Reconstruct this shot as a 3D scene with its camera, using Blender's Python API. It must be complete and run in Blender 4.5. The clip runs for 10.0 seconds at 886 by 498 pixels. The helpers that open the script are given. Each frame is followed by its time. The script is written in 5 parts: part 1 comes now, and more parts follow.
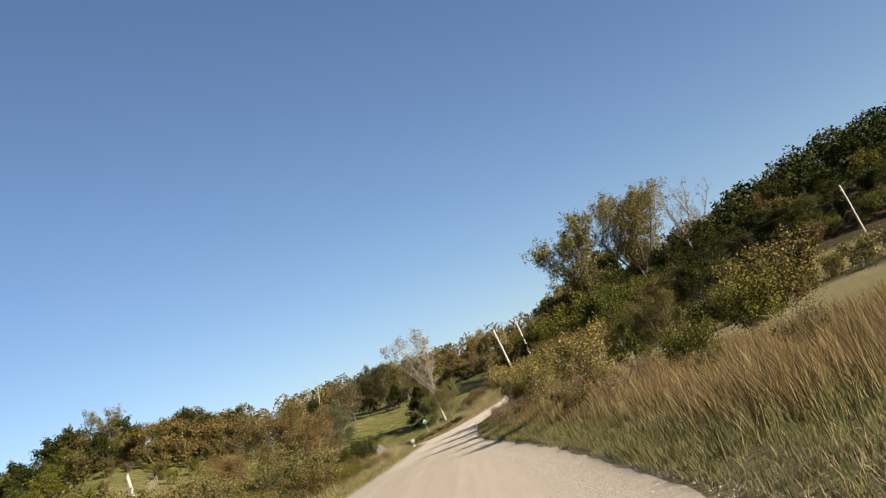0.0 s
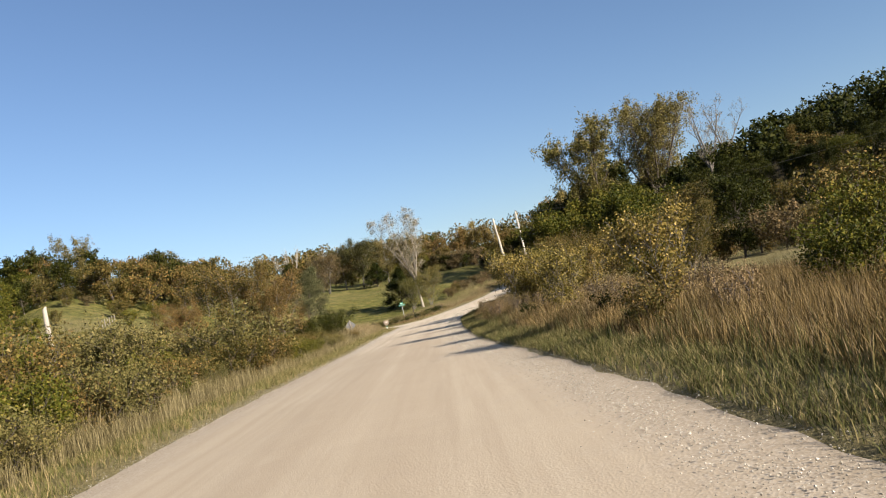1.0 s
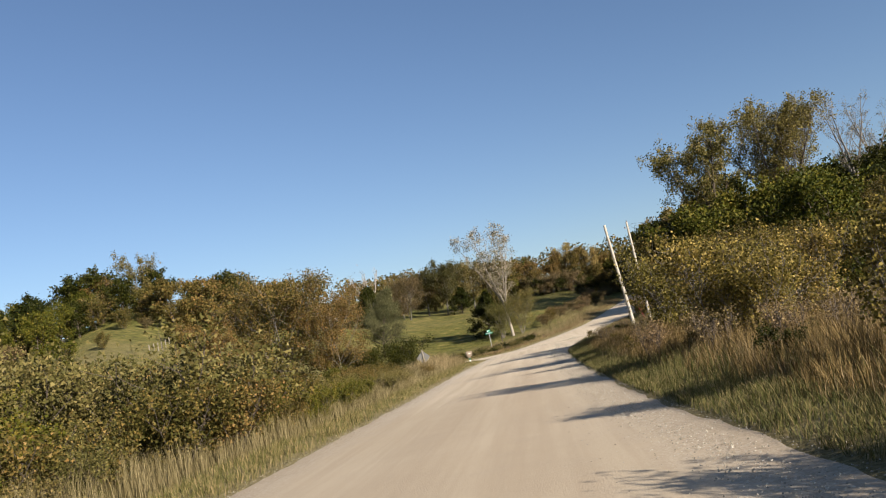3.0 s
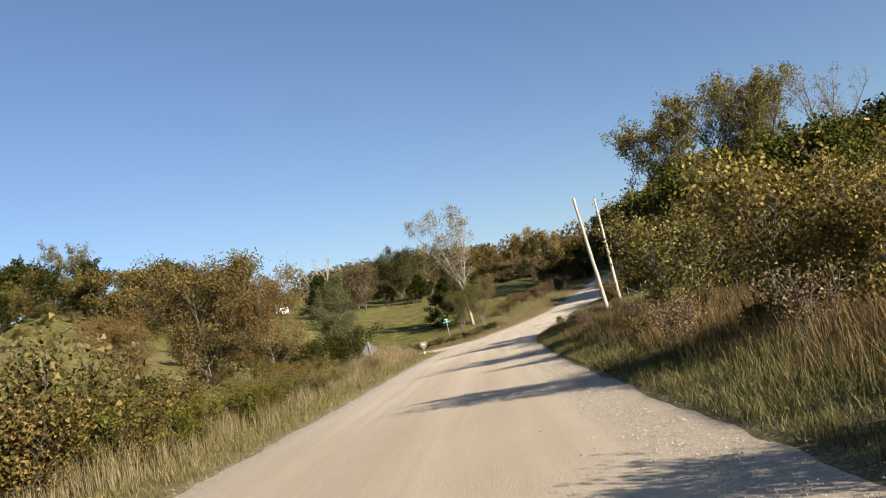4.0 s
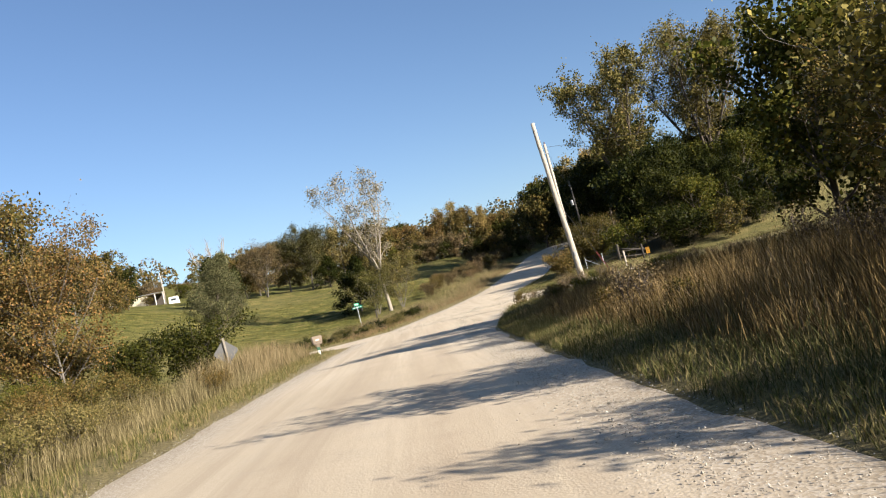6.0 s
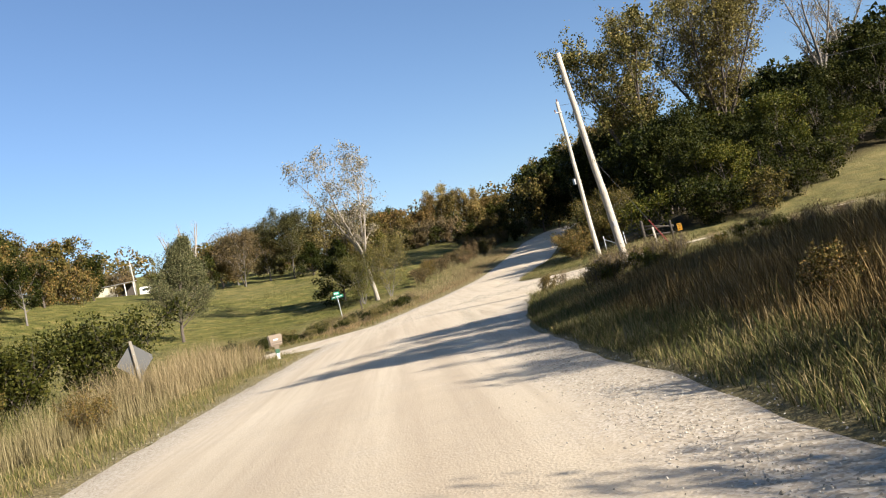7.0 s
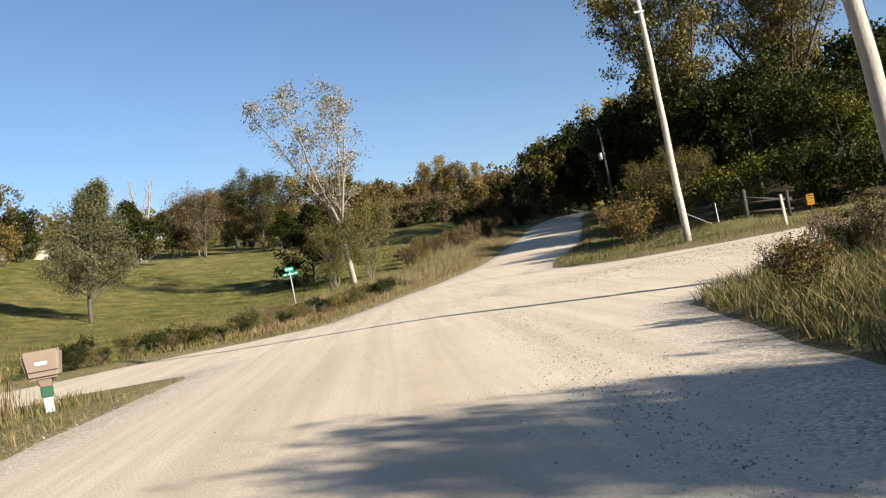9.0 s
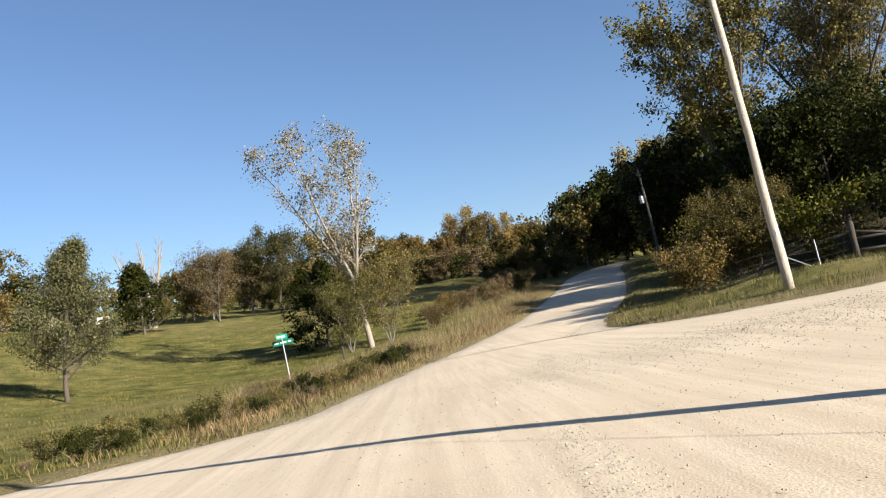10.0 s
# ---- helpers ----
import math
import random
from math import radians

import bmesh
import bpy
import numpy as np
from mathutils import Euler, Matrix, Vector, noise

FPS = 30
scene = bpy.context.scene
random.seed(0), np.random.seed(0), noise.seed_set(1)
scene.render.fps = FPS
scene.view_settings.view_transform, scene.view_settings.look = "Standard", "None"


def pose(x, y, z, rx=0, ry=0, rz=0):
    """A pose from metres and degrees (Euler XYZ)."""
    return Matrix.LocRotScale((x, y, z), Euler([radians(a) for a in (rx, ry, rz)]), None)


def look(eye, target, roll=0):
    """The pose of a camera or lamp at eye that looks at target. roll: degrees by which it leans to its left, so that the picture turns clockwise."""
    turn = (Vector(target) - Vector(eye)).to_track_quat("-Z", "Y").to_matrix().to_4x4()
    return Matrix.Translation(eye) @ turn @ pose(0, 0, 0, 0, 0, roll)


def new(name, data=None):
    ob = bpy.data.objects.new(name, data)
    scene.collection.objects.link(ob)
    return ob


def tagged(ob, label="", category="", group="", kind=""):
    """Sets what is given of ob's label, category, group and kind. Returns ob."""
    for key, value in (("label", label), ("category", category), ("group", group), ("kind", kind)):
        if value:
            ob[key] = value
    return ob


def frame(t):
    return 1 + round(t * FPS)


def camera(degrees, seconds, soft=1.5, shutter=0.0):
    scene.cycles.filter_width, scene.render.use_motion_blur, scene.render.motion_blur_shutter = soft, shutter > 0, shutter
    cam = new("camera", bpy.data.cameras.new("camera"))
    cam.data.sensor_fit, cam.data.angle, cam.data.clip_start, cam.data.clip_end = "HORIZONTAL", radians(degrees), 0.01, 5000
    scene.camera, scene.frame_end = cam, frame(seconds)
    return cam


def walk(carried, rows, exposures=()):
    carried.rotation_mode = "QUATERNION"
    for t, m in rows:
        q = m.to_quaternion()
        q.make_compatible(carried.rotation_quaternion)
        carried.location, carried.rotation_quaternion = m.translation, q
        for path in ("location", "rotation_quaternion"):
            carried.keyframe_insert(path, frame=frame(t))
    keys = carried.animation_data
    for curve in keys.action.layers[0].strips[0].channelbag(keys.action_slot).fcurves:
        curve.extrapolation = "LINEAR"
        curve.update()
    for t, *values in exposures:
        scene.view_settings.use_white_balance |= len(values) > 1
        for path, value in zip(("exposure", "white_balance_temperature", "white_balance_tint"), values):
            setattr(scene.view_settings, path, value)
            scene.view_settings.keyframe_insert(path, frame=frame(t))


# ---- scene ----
cam = camera(56.0, 10.0, soft=1.1)
PATH = [
    (0, (1.829, -1.059, 1.553), (1.916, 0.904, 1.927), -21.7),
    (0.5, (1.458, 3.701, 1.563), (1.483, 5.696, 1.697), -16.0),
    (1, (1.101, 8.339, 1.56), (1.128, 10.335, 1.682), -12.0),
    (1.5, (0.663, 12.766, 1.553), (0.657, 14.75, 1.812), -10.8),
    (2, (0.362, 17.07, 1.557), (0.259, 19.039, 1.888), -11.3),
    (2.5, (0.287, 21.31, 1.537), (0.089, 23.277, 1.84), -11.3),
    (3, (0.259, 25.674, 1.49), (0.094, 27.654, 1.722), -11.1),
    (4.5, (-0.036, 38.31, 1.253), (-0.06, 40.301, 1.437), -13.0),
    (5, (-0.2, 43.227, 1.188), (-0.157, 45.217, 1.386), -13.5),
    (5.5, (-0.256, 48.476, 1.173), (-0.162, 50.468, 1.331), -12.9),
    (6.8, (-0.24, 61.914, 1.111), (-0.111, 63.908, 1.199), -13.7),
    (7, (-0.208, 63.966, 1.107), (-0.077, 65.96, 1.193), -13.6),
    (7.5, (-0.201, 68.845, 1.048), (-0.049, 70.838, 1.121), -13.1),
    (8, (-0.105, 73.777, 1.092), (0.052, 75.769, 1.16), -12.0),
    (8.5, (0.007, 78.626, 1.117), (0.161, 80.619, 1.184), -10.9),
    (9, (0.245, 83.13, 0.941), (0.393, 85.124, 0.993), -10.0),
    (9.5, (0.756, 87.249, 1.067), (0.889, 89.243, 1.136), -10.8),
    (10, (1.14, 91.278, 1.191), (1.24, 93.266, 1.389), -11.5),
]
EXPOSURE = [(0.0, 1.3, 6000, 14), (1.0, 1.35, 5950, 14), (2.5, 1.15, 6000, 14), (4.5, 1.35, 5950, 14), (7.5, 1.6, 5800, 13), (8.0, 1.65, 5800, 13), (9.0, 1.4, 5800, 13), (9.5, 1.65, 5800, 13), (10.0, 1.45, 5800, 13)]
walk(cam, [(t, look(eye, target, roll)) for t, eye, target, roll in PATH], EXPOSURE)

# ---- light and sky ----
SUN_EL, SUN_X, SUN_Y = radians(22.5), 0.76, -0.65
sun_dir = Vector((SUN_X, SUN_Y, 0)).normalized() * math.cos(SUN_EL) + Vector((0, 0, math.sin(SUN_EL)))
world = bpy.data.worlds.new("sky")
scene.world = world
world.use_nodes = True
wn, wl = world.node_tree.nodes, world.node_tree.links
sky = wn.new("ShaderNodeTexSky")
sky.sky_type, sky.sun_disc = "NISHITA", False
sky.sun_elevation, sky.sun_rotation = SUN_EL, math.atan2(SUN_X, SUN_Y)
sky.altitude, sky.air_density, sky.dust_density, sky.ozone_density = 300, 1.0, 0.6, 2.0
wl.new(sky.outputs[0], wn["Background"].inputs[0])
wn["Background"].inputs[1].default_value = 0.05
sun = new("sun", bpy.data.lights.new("sun", "SUN"))
sun.data.energy, sun.data.angle, sun.data.color = 5.0, radians(0.53), (1.0, 0.87, 0.68)
sun.matrix_world = look(tuple(sun_dir * 100), (0, 0, 0))

# ---- materials ----


def material(name):
    m = bpy.data.materials.new(name)
    m.use_nodes = True
    t = m.node_tree
    return m, t.nodes, t.links, t.nodes["Principled BSDF"]


def ramp(nodes, stops):
    r = nodes.new("ShaderNodeValToRGB")
    el = r.color_ramp.elements
    while len(el) < len(stops):
        el.new(0.5)
    for e, (p, c) in zip(el, stops):
        e.position, e.color = p, (*c, 1)
    return r


def noise_tex(nodes, links, scale, detail=4, rough=0.6, coord=None):
    n = nodes.new("ShaderNodeTexNoise")
    n.inputs["Scale"].default_value, n.inputs["Detail"].default_value, n.inputs["Roughness"].default_value = scale, detail, rough
    if coord is None:
        coord = nodes.new("ShaderNodeTexCoord").outputs["Object"]
    links.new(coord, n.inputs["Vector"])
    return n


def mix_col(nodes, links, fac, a, b, mode="MIX"):
    m = nodes.new("ShaderNodeMix")
    m.data_type, m.blend_type = "RGBA", mode
    for sock, v in ((m.inputs[0], fac), (m.inputs[6], a), (m.inputs[7], b)):
        if isinstance(v, (int, float)):
            sock.default_value = v
        elif isinstance(v, tuple):
            sock.default_value = (*v, 1)
        else:
            links.new(v, sock)
    return m.outputs[2]


def bump(nodes, links, bsdf, height, strength, dist):
    b = nodes.new("ShaderNodeBump")
    b.inputs["Strength"].default_value, b.inputs["Distance"].default_value = strength, dist
    links.new(height, b.inputs["Height"])
    links.new(b.outputs[0], bsdf.inputs["Normal"])


def mat_leaf(name, stops, rough=0.5, through_light=0.12):
    """Leaves: each leaf takes its own colour from the range, and lets some light through."""
    m, n, l, p = material(name)
    geo, info = n.new("ShaderNodeNewGeometry"), n.new("ShaderNodeObjectInfo")
    r = ramp(n, stops)
    l.new(geo.outputs["Random Per Island"], r.inputs[0])
    hsv = n.new("ShaderNodeHueSaturation")
    rng = n.new("ShaderNodeMapRange")
    rng.inputs[3].default_value, rng.inputs[4].default_value = 0.62, 1.05
    l.new(info.outputs["Random"], rng.inputs[0])
    l.new(rng.outputs[0], hsv.inputs["Value"])
    rng2 = n.new("ShaderNodeMapRange")
    rng2.inputs[3].default_value, rng2.inputs[4].default_value = 0.515, 0.487
    l.new(info.outputs["Random"], rng2.inputs[0])
    l.new(rng2.outputs[0], hsv.inputs["Hue"])
    l.new(r.outputs[0], hsv.inputs["Color"])
    l.new(hsv.outputs[0], p.inputs["Base Color"])
    p.inputs["Roughness"].default_value = rough
    p.inputs["Specular IOR Level"].default_value = 0.06
    tr = n.new("ShaderNodeBsdfTranslucent")
    l.new(hsv.outputs[0], tr.inputs[0])
    mx = n.new("ShaderNodeMixShader")
    mx.inputs[0].default_value = through_light
    l.new(p.outputs[0], mx.inputs[1])
    l.new(tr.outputs[0], mx.inputs[2])
    l.new(mx.outputs[0], n["Material Output"].inputs[0])
    return m


def mat_bark(name, dark, light, scale=6.0):
    m, n, l, p = material(name)
    mp = n.new("ShaderNodeMapping")
    mp.inputs["Scale"].default_value = (1, 1, 0.18)
    l.new(n.new("ShaderNodeTexCoord").outputs["Object"], mp.inputs[0])
    a = noise_tex(n, l, scale * 4, 6, 0.7, mp.outputs[0])
    b = noise_tex(n, l, 0.8, 3)
    r = ramp(n, [(0.35, dark), (0.65, light)])
    l.new(a.outputs[0], r.inputs[0])
    c = mix_col(n, l, b.outputs[0], r.outputs[0], tuple(0.6 * (x + y) / 2 for x, y in zip(dark, light)))
    l.new(c, p.inputs["Base Color"])
    p.inputs["Roughness"].default_value = 0.9
    bump(n, l, p, a.outputs[0], 0.6, 0.03)
    return m


def mat_plain(name, colour, rough=0.6, metal=0.0, vary=0.25, scale=5.0):
    """Paint or metal with a little dirt and wear."""
    m, n, l, p = material(name)
    a, b = noise_tex(n, l, scale, 6, 0.65), noise_tex(n, l, scale * 9, 3)
    c = mix_col(n, l, a.outputs[0], colour, tuple(x * (1 - vary) for x in colour))
    c = mix_col(n, l, 0.15, c, b.outputs[1], "OVERLAY")
    l.new(c, p.inputs["Base Color"])
    p.inputs["Roughness"].default_value, p.inputs["Metallic"].default_value = rough, metal
    bump(n, l, p, b.outputs[0], 0.15, 0.004)
    return m


def mat_road():
    m, n, l, p = material("gravel_road_limestone")
    co = n.new("ShaderNodeTexCoord").outputs["Object"]
    at = n.new("ShaderNodeAttribute")
    at.attribute_name = "edge"
    big, mid, fine = noise_tex(n, l, 0.12, 4, 0.6, co), noise_tex(n, l, 1.3, 5, 0.65, co), noise_tex(n, l, 45, 4, 0.7, co)
    vor = n.new("ShaderNodeTexVoronoi")
    vor.inputs["Scale"].default_value = 38
    l.new(co, vor.inputs["Vector"])
    track = n.new("ShaderNodeAttribute")
    track.attribute_name = "track"
    base = ramp(n, [(0.3, (0.50, 0.415, 0.285)), (0.7, (0.63, 0.535, 0.385))])
    l.new(big.outputs[0], base.inputs[0])
    grit = ramp(n, [(0.30, (0.34, 0.275, 0.185)), (0.5, (0.54, 0.46, 0.33)), (0.72, (0.78, 0.69, 0.53))])
    l.new(fine.outputs[0], grit.inputs[0])
    c = mix_col(n, l, 0.38, base.outputs[0], grit.outputs[0])
    # packed wheel tracks, a shade browner than the loose stone between them
    tr = n.new("ShaderNodeMath")
    tr.operation = "MULTIPLY"
    l.new(track.outputs["Fac"], tr.inputs[0])
    l.new(mid.outputs[0], tr.inputs[1])
    c = mix_col(n, l, tr.outputs[0], c, (0.36, 0.275, 0.18))
    # long drawn-out streaks of grit left by the traffic
    mp = n.new("ShaderNodeMapping")
    mp.inputs["Scale"].default_value = (2.6, 0.07, 1)
    l.new(co, mp.inputs[0])
    st = noise_tex(n, l, 1.0, 5, 0.7, mp.outputs[0])
    sr = ramp(n, [(0.42, (0, 0, 0)), (0.62, (0.55, 0.55, 0.55))])
    l.new(st.outputs[0], sr.inputs[0])
    c = mix_col(n, l, sr.outputs[0], c, (0.40, 0.32, 0.22))
    # loose grey stone at the edges
    loose = ramp(n, [(0.0, (0.17, 0.14, 0.10)), (0.45, (0.42, 0.36, 0.27)), (1.0, (0.70, 0.64, 0.54))])
    l.new(vor.outputs["Color"], loose.inputs[0])
    eg = n.new("ShaderNodeMath")
    eg.operation = "MULTIPLY_ADD"
    l.new(mid.outputs[0], eg.inputs[0])
    eg.inputs[1].default_value = 1.2
    eg.inputs[2].default_value = -0.62
    ad = n.new("ShaderNodeMath")
    ad.operation, ad.use_clamp = "ADD", True
    l.new(eg.outputs[0], ad.inputs[0])
    l.new(at.outputs["Fac"], ad.inputs[1])
    c = mix_col(n, l, ad.outputs[0], c, loose.outputs[0])
    # earth showing at the very edge, and packed tan clay on the stretch before the fresh stone
    pw = n.new("ShaderNodeMath")
    pw.operation = "POWER"
    l.new(at.outputs["Fac"], pw.inputs[0])
    pw.inputs[1].default_value = 5
    pm = n.new("ShaderNodeMath")
    pm.operation = "MULTIPLY"
    l.new(pw.outputs[0], pm.inputs[0])
    l.new(mid.outputs[0], pm.inputs[1])
    c = mix_col(n, l, pm.outputs[0], c, (0.27, 0.22, 0.14))
    sep = n.new("ShaderNodeSeparateXYZ")
    l.new(co, sep.inputs[0])
    far = n.new("ShaderNodeMapRange")
    far.inputs[1].default_value, far.inputs[2].default_value = 42, 80
    far.inputs[3].default_value, far.inputs[4].default_value = 0.55, 0.0
    l.new(sep.outputs["Y"], far.inputs[0])
    c = mix_col(n, l, far.outputs[0], c, (0.31, 0.245, 0.165))
    l.new(c, p.inputs["Base Color"])
    p.inputs["Roughness"].default_value = 0.95
    p.inputs["Specular IOR Level"].default_value = 0.2
    h = n.new("ShaderNodeMath")
    h.operation = "ADD"
    l.new(fine.outputs[0], h.inputs[0])
    l.new(vor.outputs["Distance"], h.inputs[1])
    bump(n, l, p, h.outputs[0], 0.3, 0.01)
    return m


def mat_ground():
    m, n, l, p = material("grassy_ground")
    co = n.new("ShaderNodeTexCoord").outputs["Object"]
    big, mid, fine = noise_tex(n, l, 0.05, 5, 0.6, co), noise_tex(n, l, 0.6, 6, 0.7, co), noise_tex(n, l, 14, 5, 0.75, co)
    g = ramp(n, [(0.33, (0.044, 0.050, 0.011)), (0.46, (0.098, 0.102, 0.023)), (0.57, (0.160, 0.143, 0.038)), (0.69, (0.27, 0.215, 0.078))])
    l.new(mid.outputs[0], g.inputs[0])
    d = ramp(n, [(0.3, (0.12, 0.105, 0.045)), (0.7, (0.31, 0.25, 0.12))])
    l.new(fine.outputs[0], d.inputs[0])
    at = n.new("ShaderNodeAttribute")
    at.attribute_name = "dry"
    k = n.new("ShaderNodeMath")
    k.operation, k.use_clamp = "MULTIPLY_ADD", True
    l.new(big.outputs[0], k.inputs[0])
    k.inputs[1].default_value = 1.6
    k.inputs[2].default_value = -0.72
    ad = n.new("ShaderNodeMath")
    ad.operation, ad.use_clamp = "ADD", True
    l.new(k.outputs[0], ad.inputs[0])
    l.new(at.outputs["Fac"], ad.inputs[1])
    c = mix_col(n, l, ad.outputs[0], g.outputs[0], d.outputs[0])
    # brown leaf litter, coloured dark for the shade under woods and tall grass
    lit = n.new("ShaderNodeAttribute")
    lit.attribute_name = "litter_shade"
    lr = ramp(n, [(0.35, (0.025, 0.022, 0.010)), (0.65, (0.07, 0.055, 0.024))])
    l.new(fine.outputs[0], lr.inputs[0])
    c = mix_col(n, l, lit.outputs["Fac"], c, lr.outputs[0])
    c = mix_col(n, l, 0.6, c, fine.outputs[0], "OVERLAY")
    l.new(c, p.inputs["Base Color"])
    p.inputs["Roughness"].default_value = 0.95
    p.inputs["Specular IOR Level"].default_value = 0.1
    tuft = noise_tex(n, l, 3.2, 4, 0.7, co)
    hh = n.new("ShaderNodeMath")
    hh.operation = "MULTIPLY_ADD"
    l.new(tuft.outputs[0], hh.inputs[0])
    hh.inputs[1].default_value = 2.2
    l.new(fine.outputs[0], hh.inputs[2])
    bump(n, l, p, hh.outputs[0], 0.9, 0.14)
    return m


# first ramp: dark green leaves, with the hillside woods' shade put into the colour
GREEN_DARK_SHADE = [(0.0, (0.012, 0.016, 0.003)), (0.5, (0.027, 0.032, 0.005)), (1.0, (0.065, 0.064, 0.011))]
GREEN_OLIVE = [(0.0, (0.040, 0.039, 0.009)), (0.45, (0.094, 0.080, 0.021)), (0.8, (0.158, 0.115, 0.031)), (1.0, (0.245, 0.155, 0.048))]
GREEN_BRIGHT = [(0.0, (0.038, 0.047, 0.006)), (0.6, (0.085, 0.087, 0.012)), (1.0, (0.170, 0.140, 0.021))]
YELLOW = [(0.0, (0.078, 0.070, 0.016)), (0.4, (0.160, 0.126, 0.028)), (0.72, (0.280, 0.208, 0.050)), (1.0, (0.54, 0.405, 0.125))]
BROWN = [(0.0, (0.052, 0.045, 0.012)), (0.5, (0.121, 0.091, 0.026)), (0.8, (0.175, 0.122, 0.035)), (1.0, (0.230, 0.129, 0.042))]
GREY_GREEN = [(0.0, (0.063, 0.059, 0.017)), (0.6, (0.138, 0.119, 0.037)), (1.0, (0.241, 0.189, 0.069))]
TAN = [(0.0, (0.105, 0.082, 0.036)), (0.5, (0.215, 0.168, 0.082)), (1.0, (0.37, 0.295, 0.16))]
RUST = [(0.0, (0.042, 0.032, 0.011)), (0.35, (0.098, 0.069, 0.024)), (0.7, (0.182, 0.130, 0.047)), (1.0, (0.33, 0.242, 0.10))]
VERGE = [(0.0, (0.046, 0.055, 0.013)), (0.4, (0.100, 0.102, 0.030)), (0.75, (0.19, 0.158, 0.062)), (1.0, (0.29, 0.228, 0.11))]
FIELD = [(0.0, (0.070, 0.077, 0.017)), (0.4, (0.132, 0.127, 0.031)), (0.75, (0.205, 0.170, 0.055)), (1.0, (0.29, 0.225, 0.09))]
DRY_WEED = [(0.0, (0.085, 0.062, 0.028)), (0.5, (0.19, 0.138, 0.066)), (1.0, (0.34, 0.255, 0.13))]

COTTON = [(0.0, (0.105, 0.086, 0.026)), (0.5, (0.235, 0.182, 0.055)), (0.85, (0.36, 0.27, 0.09)), (1.0, (0.48, 0.36, 0.14))]
COTTON_GREEN = [(0.0, (0.056, 0.058, 0.015)), (0.5, (0.122, 0.114, 0.030)), (0.85, (0.20, 0.168, 0.048)), (1.0, (0.32, 0.25, 0.085))]

LEAF = {
    "cotton": mat_leaf("leaf_cottonwood", COTTON, 0.45, 0.3),
    "cotton_green": mat_leaf("leaf_cottonwood_green", COTTON_GREEN, 0.45, 0.22),
    "field": mat_leaf("grass_field", FIELD, 0.6),
    "dry_weed": mat_leaf("leaf_dry_weed", DRY_WEED, 0.6, 0.2),
    "dark": mat_leaf("leaf_dark_green_shade", GREEN_DARK_SHADE, 0.5, 0.10),
    "pale": mat_leaf("leaf_pale_grey", [(0.0, (0.10, 0.09, 0.045)), (0.4, (0.22, 0.19, 0.11)), (1.0, (0.46, 0.39, 0.27))], 0.45, 0.3),
    "olive": mat_leaf("leaf_olive", GREEN_OLIVE),
    "bright": mat_leaf("leaf_green", GREEN_BRIGHT),
    "yellow": mat_leaf("leaf_yellowing", YELLOW, 0.4, 0.35),
    "brown": mat_leaf("leaf_brown", BROWN),
    "grey": mat_leaf("leaf_grey_green", GREY_GREEN),
    "tan": mat_leaf("grass_tan", TAN, 0.6),
    "feather": mat_leaf("leaf_feathery_grey_green", [(0.0, (0.046, 0.053, 0.022)), (0.5, (0.098, 0.101, 0.043)), (1.0, (0.195, 0.182, 0.085))]),
    "dusk": mat_leaf("leaf_dusky_olive", [(0.0, (0.030, 0.033, 0.011)), (0.5, (0.072, 0.068, 0.023)), (1.0, (0.150, 0.125, 0.045))]),
    "dun": mat_leaf("leaf_dun_brown", [(0.0, (0.050, 0.040, 0.017)), (0.5, (0.118, 0.090, 0.040)), (1.0, (0.235, 0.165, 0.075))]),
    "rust": mat_leaf("grass_rust", RUST, 0.6),
    "verge": mat_leaf("grass_verge", VERGE, 0.6),
}
BARK = mat_bark("bark_brown", (0.05, 0.038, 0.028), (0.15, 0.12, 0.09))
BARK_PALE = mat_bark("bark_pale", (0.17, 0.14, 0.105), (0.44, 0.39, 0.315))
BARK_GREY = mat_bark("bark_grey", (0.10, 0.085, 0.068), (0.24, 0.215, 0.18))
POLE_WOOD = mat_bark("weathered_pole_wood", (0.34, 0.29, 0.22), (0.60, 0.54, 0.44), 9)
POLE_GREY = mat_bark("dark_grey_pole_wood", (0.07, 0.06, 0.05), (0.17, 0.15, 0.13), 9)
POLE_AGED = mat_bark("aged_pole_wood", (0.27, 0.235, 0.185), (0.52, 0.47, 0.39), 9)
POST_WOOD = mat_bark("old_post_wood", (0.028, 0.023, 0.018), (0.09, 0.075, 0.058), 12)
ROAD, GROUND = mat_road(), mat_ground()
STONE = mat_leaf("limestone_chip", [(0.0, (0.26, 0.225, 0.17)), (0.5, (0.45, 0.40, 0.32)), (1.0, (0.68, 0.62, 0.52))], 0.9, 0.0)
STEEL = mat_plain("galvanised_steel", (0.42, 0.43, 0.43), 0.45, 0.7)
SIGN_BACK = mat_plain("dull_aluminium", (0.075, 0.075, 0.07), 0.55, 0.1)
SIGN_GREEN = mat_plain("green_sign_sheet", (0.01, 0.20, 0.12), 0.35, 0, 0.1)
SIGN_YELLOW = mat_plain("orange_yellow_sheet", (0.62, 0.30, 0.02), 0.4, 0, 0.12)
WHITE = mat_plain("white_paint", (0.74, 0.72, 0.66), 0.5)
TAN_BOX = mat_plain("tan_mailbox_paint", (0.24, 0.185, 0.13), 0.65, 0, 0.3, 4.0)
GREEN_BAND = mat_plain("dark_green_paint", (0.03, 0.10, 0.05), 0.5)
BLACK = mat_plain("black_rubber", (0.02, 0.02, 0.02), 0.7)
RED = mat_plain("red_plastic", (0.20, 0.03, 0.02), 0.6)
GREY_ROOF = mat_plain("grey_roof_metal", (0.30, 0.30, 0.30), 0.5, 0.2)
